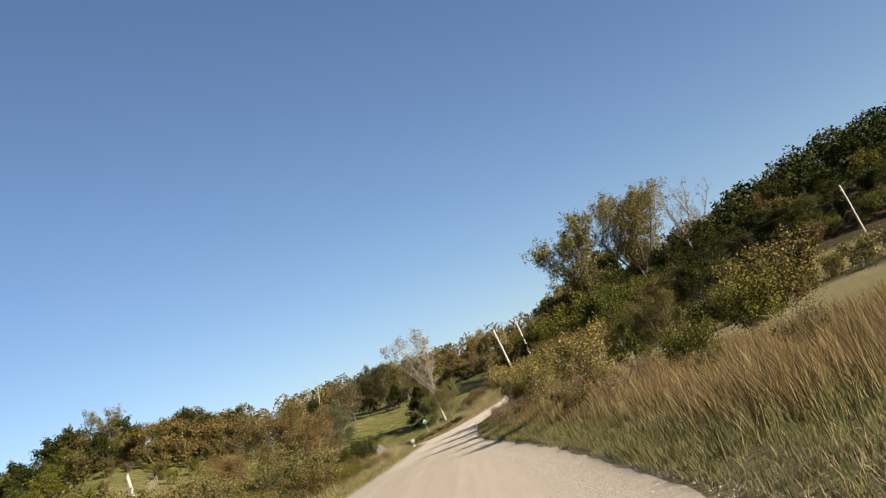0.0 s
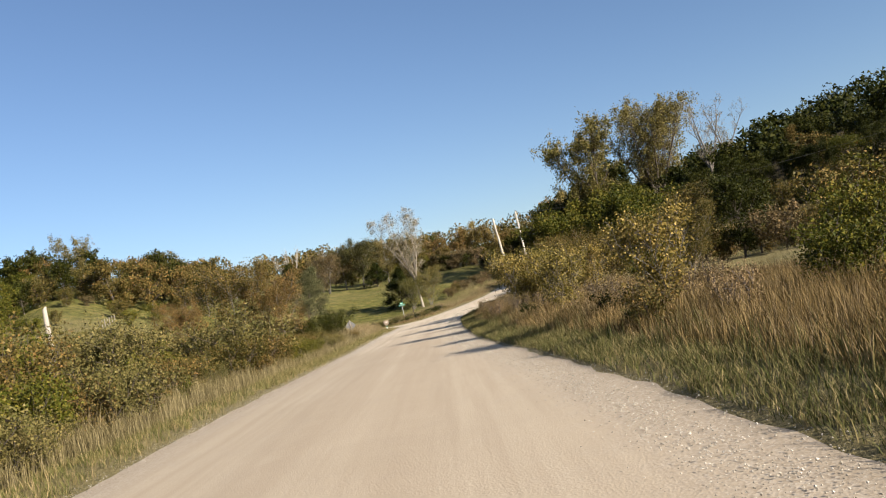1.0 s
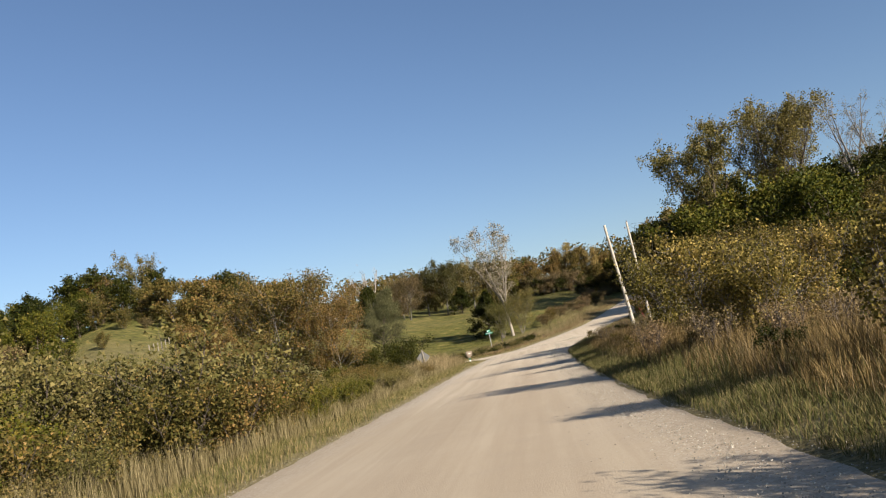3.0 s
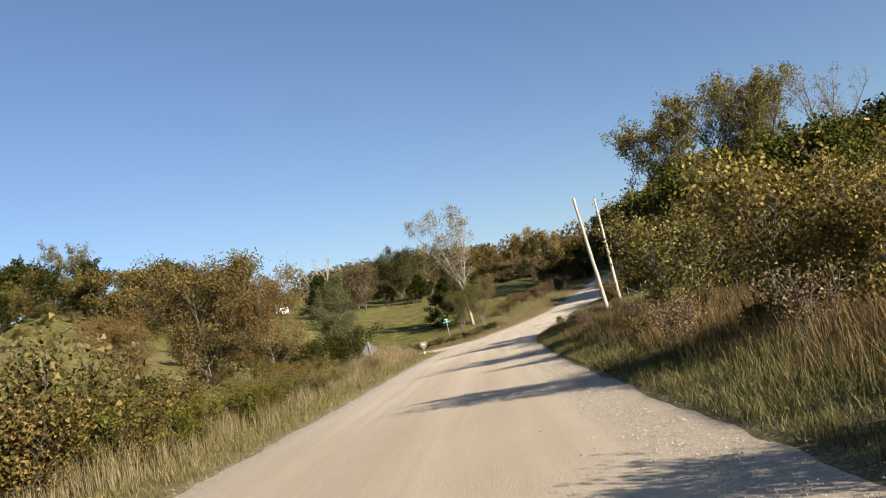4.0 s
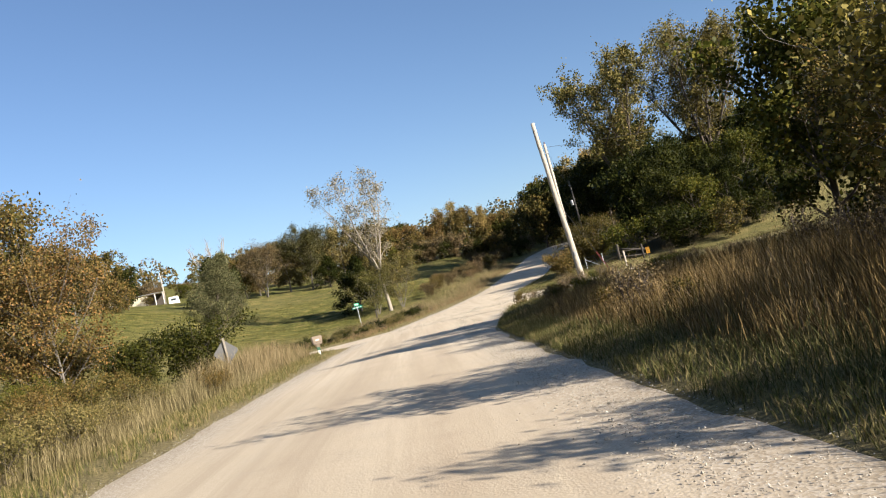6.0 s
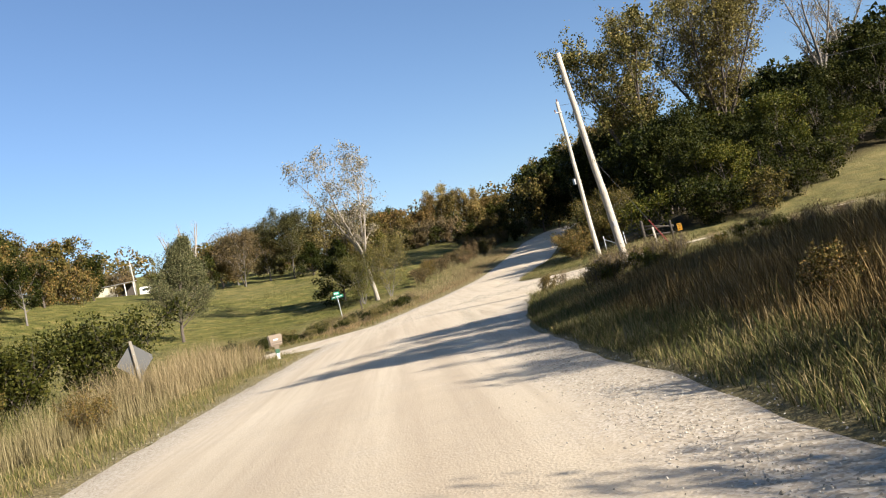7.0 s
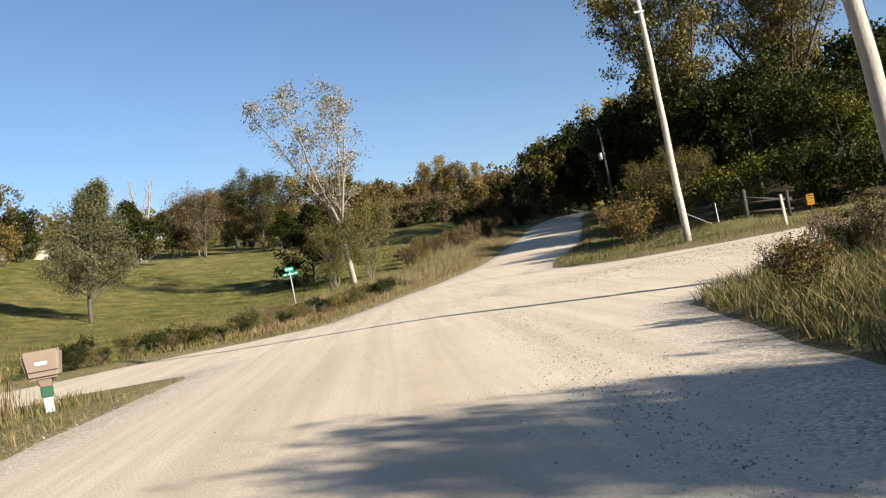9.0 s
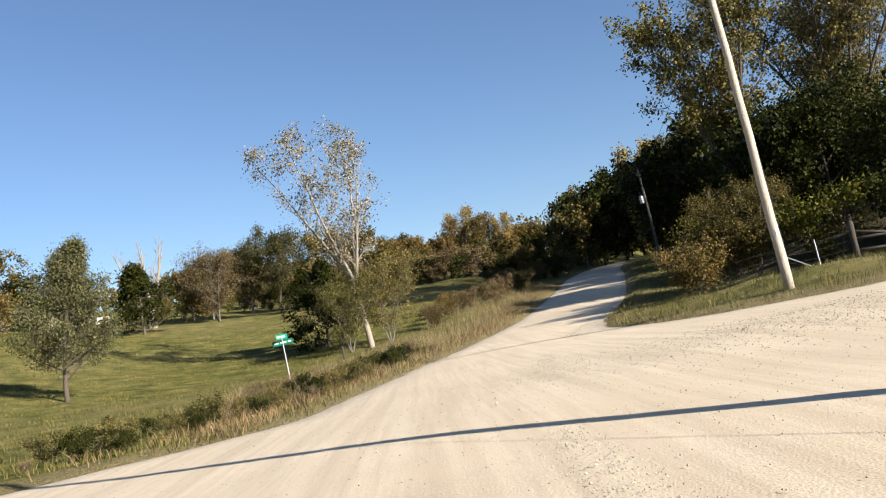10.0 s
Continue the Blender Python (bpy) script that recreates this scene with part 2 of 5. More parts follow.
GLASS_DARK = mat_plain("dark_window_glass", (0.03, 0.035, 0.04), 0.1, 0, 0.1)
CERAMIC = mat_plain("brown_ceramic", (0.16, 0.08, 0.05), 0.25)
WIRE = mat_plain("dark_wire", (0.05, 0.05, 0.05), 0.6, 0.3)

# ---- mesh building ----


class Geo:
    """Vertices and faces that become one mesh."""

    def __init__(self):
        self.v, self.f, self.n = [], [], 0

    def add(self, verts, faces):
        verts, faces = np.asarray(verts, float).reshape(-1, 3), np.asarray(faces, int)
        self.v.append(verts)
        self.f.append(faces + self.n)
        self.n += len(verts)
        return self

    def tube(self, pts, radii, sides=6, cap=True):
        pts, radii = np.asarray(pts, float), np.asarray(radii, float)
        k = len(pts)
        tang = np.gradient(pts, axis=0)
        tang /= np.linalg.norm(tang, axis=1)[:, None] + 1e-9
        ref = np.array((1.0, 0, 0)) if abs(tang[0][0]) < 0.8 else np.array((0, 1.0, 0))
        u = np.cross(tang, ref)
        u /= np.linalg.norm(u, axis=1)[:, None] + 1e-9
        w = np.cross(tang, u)
        a = np.linspace(0, 2 * np.pi, sides, endpoint=False)
        ring = pts[:, None] + radii[:, None, None] * (np.cos(a)[None, :, None] * u[:, None] + np.sin(a)[None, :, None] * w[:, None])
        i, j = np.meshgrid(np.arange(k - 1), np.arange(sides), indexing="ij")
        j2 = (j + 1) % sides
        self.add(ring, np.stack((i * sides + j, i * sides + j2, (i + 1) * sides + j2, (i + 1) * sides + j), -1).reshape(-1, 4))
        if cap:
            for base, rev in (((k - 1) * sides, 0), (0, 1)):
                n0 = self.n - k * sides + base
                idx = np.arange(n0, n0 + sides)
                self.f.append(np.stack((np.full(sides - 2, idx[0]), idx[1:-1], idx[2:]), -1) if not rev else np.stack((np.full(sides - 2, idx[0]), idx[2:], idx[1:-1]), -1))
        return self

    def box(self, lo, hi, bevel=0.0):
        bm = bmesh.new()
        bmesh.ops.create_cube(bm, size=1)
        lo, hi = Vector(lo), Vector(hi)
        for v in bm.verts:
            v.co = Vector([(lo[i] + hi[i]) / 2 + v.co[i] * (hi[i] - lo[i]) for i in range(3)])
        if bevel:
            bmesh.ops.bevel(bm, geom=bm.edges[:], offset=bevel, segments=2, affect="EDGES")
        return self.bm(bm)

    def bm(self, bm, m=None):
        if m is not None:
            bm.transform(m)
        bm.verts.index_update()
        vs = [v.co[:] for v in bm.verts]
        tri, quad, other = [], [], []
        for f in bm.faces:
            ix = [v.index for v in f.verts]
            (tri if len(ix) == 3 else quad if len(ix) == 4 else other).append(ix)
        for ix in other:
            tri += [[ix[0], ix[i], ix[i + 1]] for i in range(1, len(ix) - 1)]
        n0 = self.n
        self.v.append(np.array(vs))
        self.n += len(vs)
        for fs in (tri, quad):
            if fs:
                self.f.append(np.array(fs) + n0)
        bm.free()
        return self

    def mesh(self, name, mat, smooth=False, attrs=None):
        me = bpy.data.meshes.new(name)
        v = np.concatenate(self.v)
        fs = [f for f in self.f if len(f)]
        sizes = np.concatenate([np.full(len(f), f.shape[1]) for f in fs])
        loops = np.concatenate([f.reshape(-1) for f in fs])
        me.vertices.add(len(v))
        me.vertices.foreach_set("co", v.reshape(-1))
        me.loops.add(len(loops))
        me.loops.foreach_set("vertex_index", loops)
        me.polygons.add(len(sizes))
        me.polygons.foreach_set("loop_start", np.concatenate(([0], np.cumsum(sizes)[:-1])))
        me.polygons.foreach_set("use_smooth", np.full(len(sizes), smooth))
        me.materials.append(mat)
        for key, values in (attrs or {}).items():
            at = me.attributes.new(key, "FLOAT", "POINT")
            at.data.foreach_set("value", np.asarray(values, float))
        me.update(calc_edges=True)
        me.validate()
        return me


def part(name, geo, mat, parent, label="", smooth=False):
    """One mesh object under a thing or a part."""
    ob = new(name, geo if isinstance(geo, bpy.types.Mesh) else geo.mesh(name, mat, smooth))
    ob.parent = parent
    return tagged(ob, label)


def thing(name, m, label, category, group="", kind=""):
    ob = new(name)
    ob.empty_display_size = 0.3
    ob.matrix_basis = m
    return tagged(ob, label, category, group, kind)


def unit(v):
    return v / (np.linalg.norm(v, axis=-1, keepdims=True) + 1e-9)


def leaves(rng, at, spread, length, width, flat=0.0, three=False):
    """Leaf blades as small rhombs round the given places."""
    n = len(at)
    c = at + rng.normal(0, 1, (n, 3)) * spread
    a = rng.normal(0, 1, (n, 3))
    b = rng.normal(0, 1, (n, 3))
    if flat:
        a[:, 2] *= 1 - flat
        b[:, 2] *= 1 - flat
    a = unit(a)
    b = unit(b - (a * b).sum(1, keepdims=True) * a)
    s = rng.uniform(0.6, 1.25, (n, 1))
    a, b = a * s * length / 2, b * s * width / 2
    if three:
        return np.stack((c - a * 0.8 + b, c - a * 0.8 - b, c + a), 1).reshape(-1, 3), np.arange(3 * n).reshape(-1, 3)
    v = np.stack((c - a, c + b - a * 0.15, c + a, c - b - a * 0.15), 1).reshape(-1, 3)
    return v, np.arange(4 * n).reshape(-1, 4)


def blades(rng, x, y, z, height, width, lean=0.35, drift=(0.0, 0.0)):
    """Grass blades: a narrow strip that bends over towards its tip."""
    n = len(x)
    h = height * rng.uniform(0.55, 1.2, n)
    az = rng.uniform(0, 2 * np.pi, n)
    face = rng.uniform(0, 2 * np.pi, n)
    amt = lean * h * rng.uniform(0.2, 1.3, n)
    dx, dy = np.cos(az) * amt + drift[0] * h, np.sin(az) * amt + drift[1] * h
    wx, wy = np.cos(face) * width / 2, np.sin(face) * width / 2
    base = np.stack((x, y, z), 1)
    side = np.stack((wx, wy, np.zeros(n)), 1)
    mid = base + np.stack((dx * 0.35, dy * 0.35, h * 0.6), 1)
    tip = base + np.stack((dx, dy, h), 1)
    v = np.stack((base - side, base + side, mid + side * 0.8, mid - side * 0.8, tip), 1).reshape(-1, 3)
    k = np.arange(n)[:, None] * 5
    return v, k + np.array((0, 1, 2, 3)), k + np.array((3, 2, 4))


def limb(rng, start, way, length, bend, wobble, steps):
    """A branch's centre line, which turns up by bend on its way."""
    pts, d = [np.array(start, float)], np.array(way, float)
    for i in range(steps):
        d = unit(d + np.array((0, 0, bend / steps)) + rng.normal(0, wobble, 3))
        pts.append(pts[-1] + d * length / steps)
    return np.array(pts)


def grow(rng, height, bole, radius, limbs=12, subs=4, twigs=3, up=0.5, bend=0.4, girth=0.18, shape="round", stems=1, flare=0.0, wob=0.10, far=False, fork=0.0):
    """The wood of a tree and the places where its leaves stand."""
    wood, tips = Geo(), []
    if fork:
        wood.tube(limb(rng, (0, 0, -0.3), (0, 0, 1), fork + 0.5, 0, 0.02, 4), np.linspace(girth, girth * 0.72, 5), 8, False)
    for s in range(stems):
        a0 = s * 6.28 / stems + rng.uniform(0, 0.8)
        lean = flare * np.array((math.cos(a0), math.sin(a0), 0))
        top = height * (0.9 if s == 0 else rng.uniform(0.7, 0.95))
        trunk = limb(rng, (lean[0] * 0.05, lean[1] * 0.05, fork - 0.3), unit(np.array((0, 0, 1.0)) + lean), top - fork + 0.3, 0.15, wob * 0.5, 8)
        rad = girth * (1 - np.linspace(0, 1, 9) ** 0.9 * 0.88) / (stems ** 0.4)
        wood.tube(trunk, rad, 5 if far else 7, False)
        tips.append(trunk[-1])
        for i in range(limbs):
            f = (i + rng.uniform(0, 0.9)) / limbs
            hgt = bole + f * (top - bole) * 0.97
            k = np.clip((hgt - fork + 0.3) / (top - fork + 0.3) * 8, 0, 7.99)
            p = trunk[int(k)] + (trunk[int(k) + 1] - trunk[int(k)]) * (k % 1)
            r0 = rad[int(k)] * 0.5
            prof = {"round": math.sin(math.pi * (0.16 + 0.74 * f)), "cone": 1.0 - 0.92 * f, "vase": 0.35 + 0.65 * f, "column": 0.8 - 0.3 * f}[shape]
            length = radius * max(0.12, prof) * rng.uniform(0.7, 1.15)
            a = i * 2.4 + rng.uniform(-0.5, 0.5) + s
            d = unit(np.array((math.cos(a) * (1 - up), math.sin(a) * (1 - up), up * rng.uniform(0.6, 1.3))))
            line = limb(rng, p, d, length, bend, wob, 4)
            wood.tube(line[::2] if far else line, np.linspace(max(r0, 0.012), 0.008, 5)[::2 if far else 1], 3 if far else 5, False)
            tips.append(line[-1])
            for j in range(subs):
                q = rng.uniform(0.3, 1.0) * 3.99
                o = line[int(q)] + (line[int(q) + 1] - line[int(q)]) * (q % 1)
                d2 = unit(line[-1] - line[0]) + rng.normal(0, 0.65, 3)
                l2 = limb(rng, o, unit(d2), length * rng.uniform(0.25, 0.5), bend, wob, 3)
                wood.tube(l2[::3] if far else l2, np.linspace(max(r0 * 0.4, 0.008), 0.004, 4)[::3 if far else 1], 3 if far else 4, False)
                tips += [l2[-1], l2[2]]
                for _ in range(twigs):
                    o2 = l2[rng.integers(1, 4)]
                    l3 = limb(rng, o2, unit(unit(d2) + rng.normal(0, 0.8, 3)), length * rng.uniform(0.12, 0.25), bend, wob, 2)
                    if not far:
                        wood.tube(l3, (max(r0 * 0.2, 0.005), 0.004, 0.003), 3, False)
                    tips += [l3[-1], l3[1]]
    return wood, np.array(tips)


def tree_kind(seed, leaf_mat, bark, count, spread, length, width, low=0.0, three=None, **kw):
    """Meshes of one kind of tree or shrub: wood and crown."""
    rng = np.random.default_rng(seed)
    wood, tips = grow(rng, **kw)
    wood_me = wood.mesh("trunk", bark, True)
    if not count:
        return wood_me, None
    keep = tips[tips[:, 2] > low]
    # some twigs carry many leaves and others few, so that the crown has clumps and gaps
    wgt = rng.uniform(0, 1, len(keep)) ** 2.2 + 0.04
    at = keep[rng.choice(len(keep), count, p=wgt / wgt.sum())]
    v, f = leaves(rng, at, spread, length, width, 0.0, kw.get("far", False) if three is None else three)
    return wood_me, Geo().add(v, f).mesh("crown", leaf_mat)


def plant(name, meshes, m, label, category, group=""):
    ob = thing(name, m, label, category, group)
    part("trunk" if category == "tree" else "branchwork", meshes[0], None, ob)
    if meshes[1] is not None:
        part("crown", meshes[1], None, ob)
    return ob

# ---- the lie of the land ----
MAIN_Y = np.array((-120.0, 0, 30, 60, 88, 100, 112, 120, 128, 147, 184, 200, 235, 300))
MAIN_X = np.array((-0.4, -1.0, -1.4, -1.6, -1.2, -0.4, 1.2, 2.9, 5.4, 11.8, 21.6, 25.2, 36.0, 70.0))
MAIN_Z = np.array((0.2, 0.0, 0.0, -0.24, -0.22, -0.22, -0.18, -0.05, 0.2, 1.1, 3.8, 5.0, 7.2, 10.0))
RIGHT_ROAD = ((1.0, 102.0, -0.15), (9.0, 108.4, 0.25), (17.0, 108.4, 0.42), (27.0, 105.4, 0.35), (60.0, 100.0, 0.4), (200.0, 90.0, 1.0))
LEFT_ROAD = ((0.0, 107.5, -0.2), (-9.0, 103.6, -0.25), (-20.0, 98.5, -0.3), (-34.0, 88.0, 2.0), (-70.0, 75.0, 12.0))
NEAR_EDGE = ((2.35, 83.0), (4.65, 95.4), (11.0, 102.6))
FAR_ARC = (20.5, 124.0, 12.0)


def smooth(a, lo, hi):
    t = np.clip((a - lo) / (hi - lo), 0, 1)
    return t * t * (3 - 2 * t)


def soft(a, k):
    return k * np.logaddexp(0, a / k)


def wave(x, y, s, seed=0.0):
    """A cheap rolling unevenness between about -1 and 1."""
    return (np.sin(x * s + seed) * np.cos(y * s * 1.3 + 2.1 * seed) + 0.6 * np.sin(x * s * 2.3 + y * s * 1.7 + seed * 3) + 0.4 * np.cos(x * s * 4.1 - y * s * 3.7 + seed)) / 2


def along(x, y, line):
    """Distance to a road's centre line, and the road's height there."""
    best, hgt = np.full(np.shape(x), 1e9), np.zeros(np.shape(x))
    for (x0, y0, z0), (x1, y1, z1) in zip(line[:-1], line[1:]):
        dx, dy = x1 - x0, y1 - y0
        t = np.clip(((x - x0) * dx + (y - y0) * dy) / (dx * dx + dy * dy), 0, 1)
        d = np.hypot(x - x0 - t * dx, y - y0 - t * dy)
        hgt = np.where(d < best, z0 + t * (z1 - z0), hgt)
        best = np.minimum(best, d)
    return best, hgt


fine_y = np.arange(-120, 300.1, 4.0)
fine_x = np.interp(fine_y, MAIN_Y, MAIN_X)
fine_x = np.convolve(np.pad(fine_x, 2, mode="edge"), np.ones(5) / 5, "valid")
MAIN = tuple(zip(fine_x, fine_y, np.interp(fine_y, MAIN_Y, MAIN_Z)))


def shoulder(y):
    """How much farther the right-hand shoulder of loose stone reaches on the first stretch."""
    return 1.2 * smooth(-np.asarray(y, float), -44, -14)


def roads(x, y):
    """Signed distance to the road's edge (inside: minus) and the road's height."""
    x, y = np.asarray(x, float), np.asarray(y, float)
    d1, z1 = along(x, y, MAIN)
    # the crown falls away to the left-hand edge
    z1 = z1 - 0.035 * np.clip(np.interp(y, MAIN_Y, MAIN_X) - x, 0, 5)
    d2, z2 = along(x, y, RIGHT_ROAD)
    d3, z3 = along(x, y, LEFT_ROAD)
    # the two rounded corners of the side road
    (ax, ay), (bx, by), (cx, cy) = NEAR_EDGE
    e1 = ((x - ax) * (by - ay) - (y - ay) * (bx - ax)) / math.hypot(bx - ax, by - ay)
    e2 = ((x - bx) * (cy - by) - (y - by) * (cx - bx)) / math.hypot(cx - bx, cy - by)
    s4 = np.maximum(np.maximum(np.minimum(e1, e2), np.abs(x - 6.5) - 5.5), np.abs(y - 92) - 14)
    ox, oy, rad = FAR_ARC
    s5 = np.maximum(rad - np.hypot(x - ox, y - oy), 0.83 * (x - 14.5) + 0.56 * (y - 120))
    s5 = np.maximum(np.maximum(s5, 3 - x), np.maximum(108 - y, y - 130))
    s = [d1 - 3.55 - shoulder(y) * (x > np.interp(y, MAIN_Y, MAIN_X)), d2 - 3.6, d3 - 3.2 - 1.7 * smooth(x, -14, -5), s4, s5]
    k = 0.35
    sd = -k * np.log(sum(np.exp(np.clip(-a / k, -60, 60)) for a in s))
    w = [np.exp(np.clip(-a / 3.0, -60, 40)) for a in s]
    crown = 0.10 * np.exp(-((x - 1.0) / 5.0) ** 2 - ((y - 103) / 8.0) ** 2)
    z = crown + sum(a * b for a, b in zip(w, (z1, z2, z3, 0.6 * z1 + 0.4 * z2, 0.5 * z1 + 0.5 * z2))) / sum(w)
    return sd, z, d1


def base_height(x, y):
    plain = np.interp(y, (-300, 90, 118, 130, 152, 207, 250, 340, 600, 1500), (0.0, -0.1, -0.35, -0.1, 0.85, 8.0, 12.5, 20.0, 34.0, 45.0))
    left = 24 * np.tanh(0.30 * soft(-x - 19, 4) / 24) * (1 - 0.62 * smooth(y, 130, 240)) + 8 * np.tanh(0.30 * soft(-x - 52, 5) / 8) * (1 - 0.8 * smooth(y, 190, 250))
    left = left * (1 - 0.4 * smooth(-x - 0.5 * (y - 26), -3, 14) * smooth(y, 75, 105))
    xc = np.interp(y, MAIN_Y, MAIN_X)
    d = np.minimum((x - 18) * 0.35 + (y - 127) * 0.94, x - xc - 9)
    right = 24 * np.tanh(0.25 * soft(d, 3) / 24)
    bank = 0.25 * smooth(x - xc, 5, 9) * (1 - 0.9 * smooth(x, 11, 20)) * smooth(-y, -101, -95) * smooth(y, 45, 80)
    fork = 1.15 * np.exp(-(((x - 16) / 6.5) ** 2 + ((y - 120) / 5.5) ** 2))
    ditch = -0.45 * np.exp(-((x - xc + 7.5) / 2.2) ** 2) * smooth(-y, -98, -90)
    return plain + left + right + bank + ditch + fork + 0.10 * wave(x, y, 0.35) + 0.5 * wave(x, y, 0.06, 1.0) * smooth(np.abs(x - xc), 10, 40)


def height(x, y):
    """The ground's height."""
    x, y = np.asarray(x, float), np.asarray(y, float)
    sd, zr, _ = roads(x, y)
    sd = sd + 0.05 * wave(x, y, 0.7, 0.7) + 0.05 * wave(x, y, 2.9, 2.0)
    near = zr + np.clip(0.16 * sd, -0.14, 0.16)
    t = smooth(sd, 0.4, 6.0 + 12.0 * smooth(y, 150, 185))
    return near * (1 - t) + base_height(x, y) * t


def graded(lo, hi, fine_lo, fine_hi, step, ratio):
    """Coordinates with a fine step in the middle stretch that widens outwards."""
    mid = list(np.arange(fine_lo, fine_hi + 1e-6, step))
    a, s = mid[-1], step
    while a < hi:
        s *= ratio
        a += s
        mid.append(a)
    a, s = mid[0], step
    while a > lo:
        s *= ratio
        a -= s
        mid.insert(0, a)
    return np.array(mid)


def sheet(xs, ys, fn):
    x, y = np.meshgrid(xs, ys)
    z = fn(x, y)
    nx = len(xs)
    i, j = np.meshgrid(np.arange(len(ys) - 1), np.arange(nx - 1), indexing="ij")
    f = np.stack((i * nx + j, i * nx + j + 1, (i + 1) * nx + j + 1, (i + 1) * nx + j), -1).reshape(-1, 4)
    return Geo().add(np.stack((x, y, z), -1), f), x.reshape(-1), y.reshape(-1)


geo, gx, gy = sheet(graded(-2500, 2500, -12, 28, 0.66, 1.08), graded(-900, 3500, 0, 200, 0.85, 1.07), height)
sd, _, _ = roads(gx, gy)
dry = np.clip(0.85 * smooth(-sd, -2.6, -0.4) + 0.6 * smooth(gx, 4, 9) * smooth(-gy, -112, -100) * smooth(-gx, -90, -60) + 0.4 * smooth(gx, 13, 18) * smooth(gy, 104, 110) * smooth(-gy, -150, -130) + 0.38 * smooth(-gx, 14, 24) * smooth(-gy, -150, -120), 0, 1)
xc = np.interp(gy, MAIN_Y, MAIN_X)
litter_shade = smooth(np.minimum((gx - 18) * 0.35 + (gy - 127) * 0.94, gx - xc - 8) - 13 * smooth(gx, 27, 46), 2, 5) * smooth(-gx, -330, -250)
# ground darkened in place of the shade between the tall grass stems
thatch_shade = smooth(sd, 1.3, 2.4) * smooth(-sd, -14, -9) * (gx > xc) * smooth(-gy, -92, -84) * smooth(gy, -10, 4)
litter_shade = np.maximum(litter_shade, 0.9 * thatch_shade)
ground = tagged(new("ground", geo.mesh("ground", GROUND, True, {"dry": dry, "litter_shade": litter_shade})), "rolling grassy ground, green field with dry tan verges", "ground", kind="structure")

xs, ys = graded(-60, 90, -8, 26, 0.6, 1.06), graded(-110, 290, 0, 200, 0.7, 1.05)
geo, gx, gy = sheet(xs, ys, lambda x, y: roads(x, y)[1] + 0.012 * wave(x, y, 0.8, 0.3) + 0.007 * wave(x, y, 2.6, 1.2))
sd, _, d1 = roads(gx, gy)
v = geo.v[0]
v[:, 2] -= 1.5 * smooth(sd, 0.7, 2.2)
side = np.sign(gx - np.interp(gy, MAIN_Y, MAIN_X)) * d1
track = np.exp(-((np.abs(side - 0.6) - 0.85) / 0.42) ** 2) * smooth(-gy, -105, -92)
keep = sd[geo.f[0]].min(axis=1) < 2.2
geo.f[0] = geo.f[0][keep]
road = tagged(new("road", geo.mesh("road", ROAD, True, {"edge": smooth(sd, -1.5, -0.1), "track": track})), "pale tan crushed-limestone gravel road with worn wheel tracks", "road", kind="structure")


def spot(x, y, turn=0.0, size=1.0, sink=0.0, rx=0.0, ry=0.0):
    """A place on the ground."""
    return pose(x, y, float(height(x, y)) - sink, rx, ry, turn) @ Matrix.Scale(size, 4)


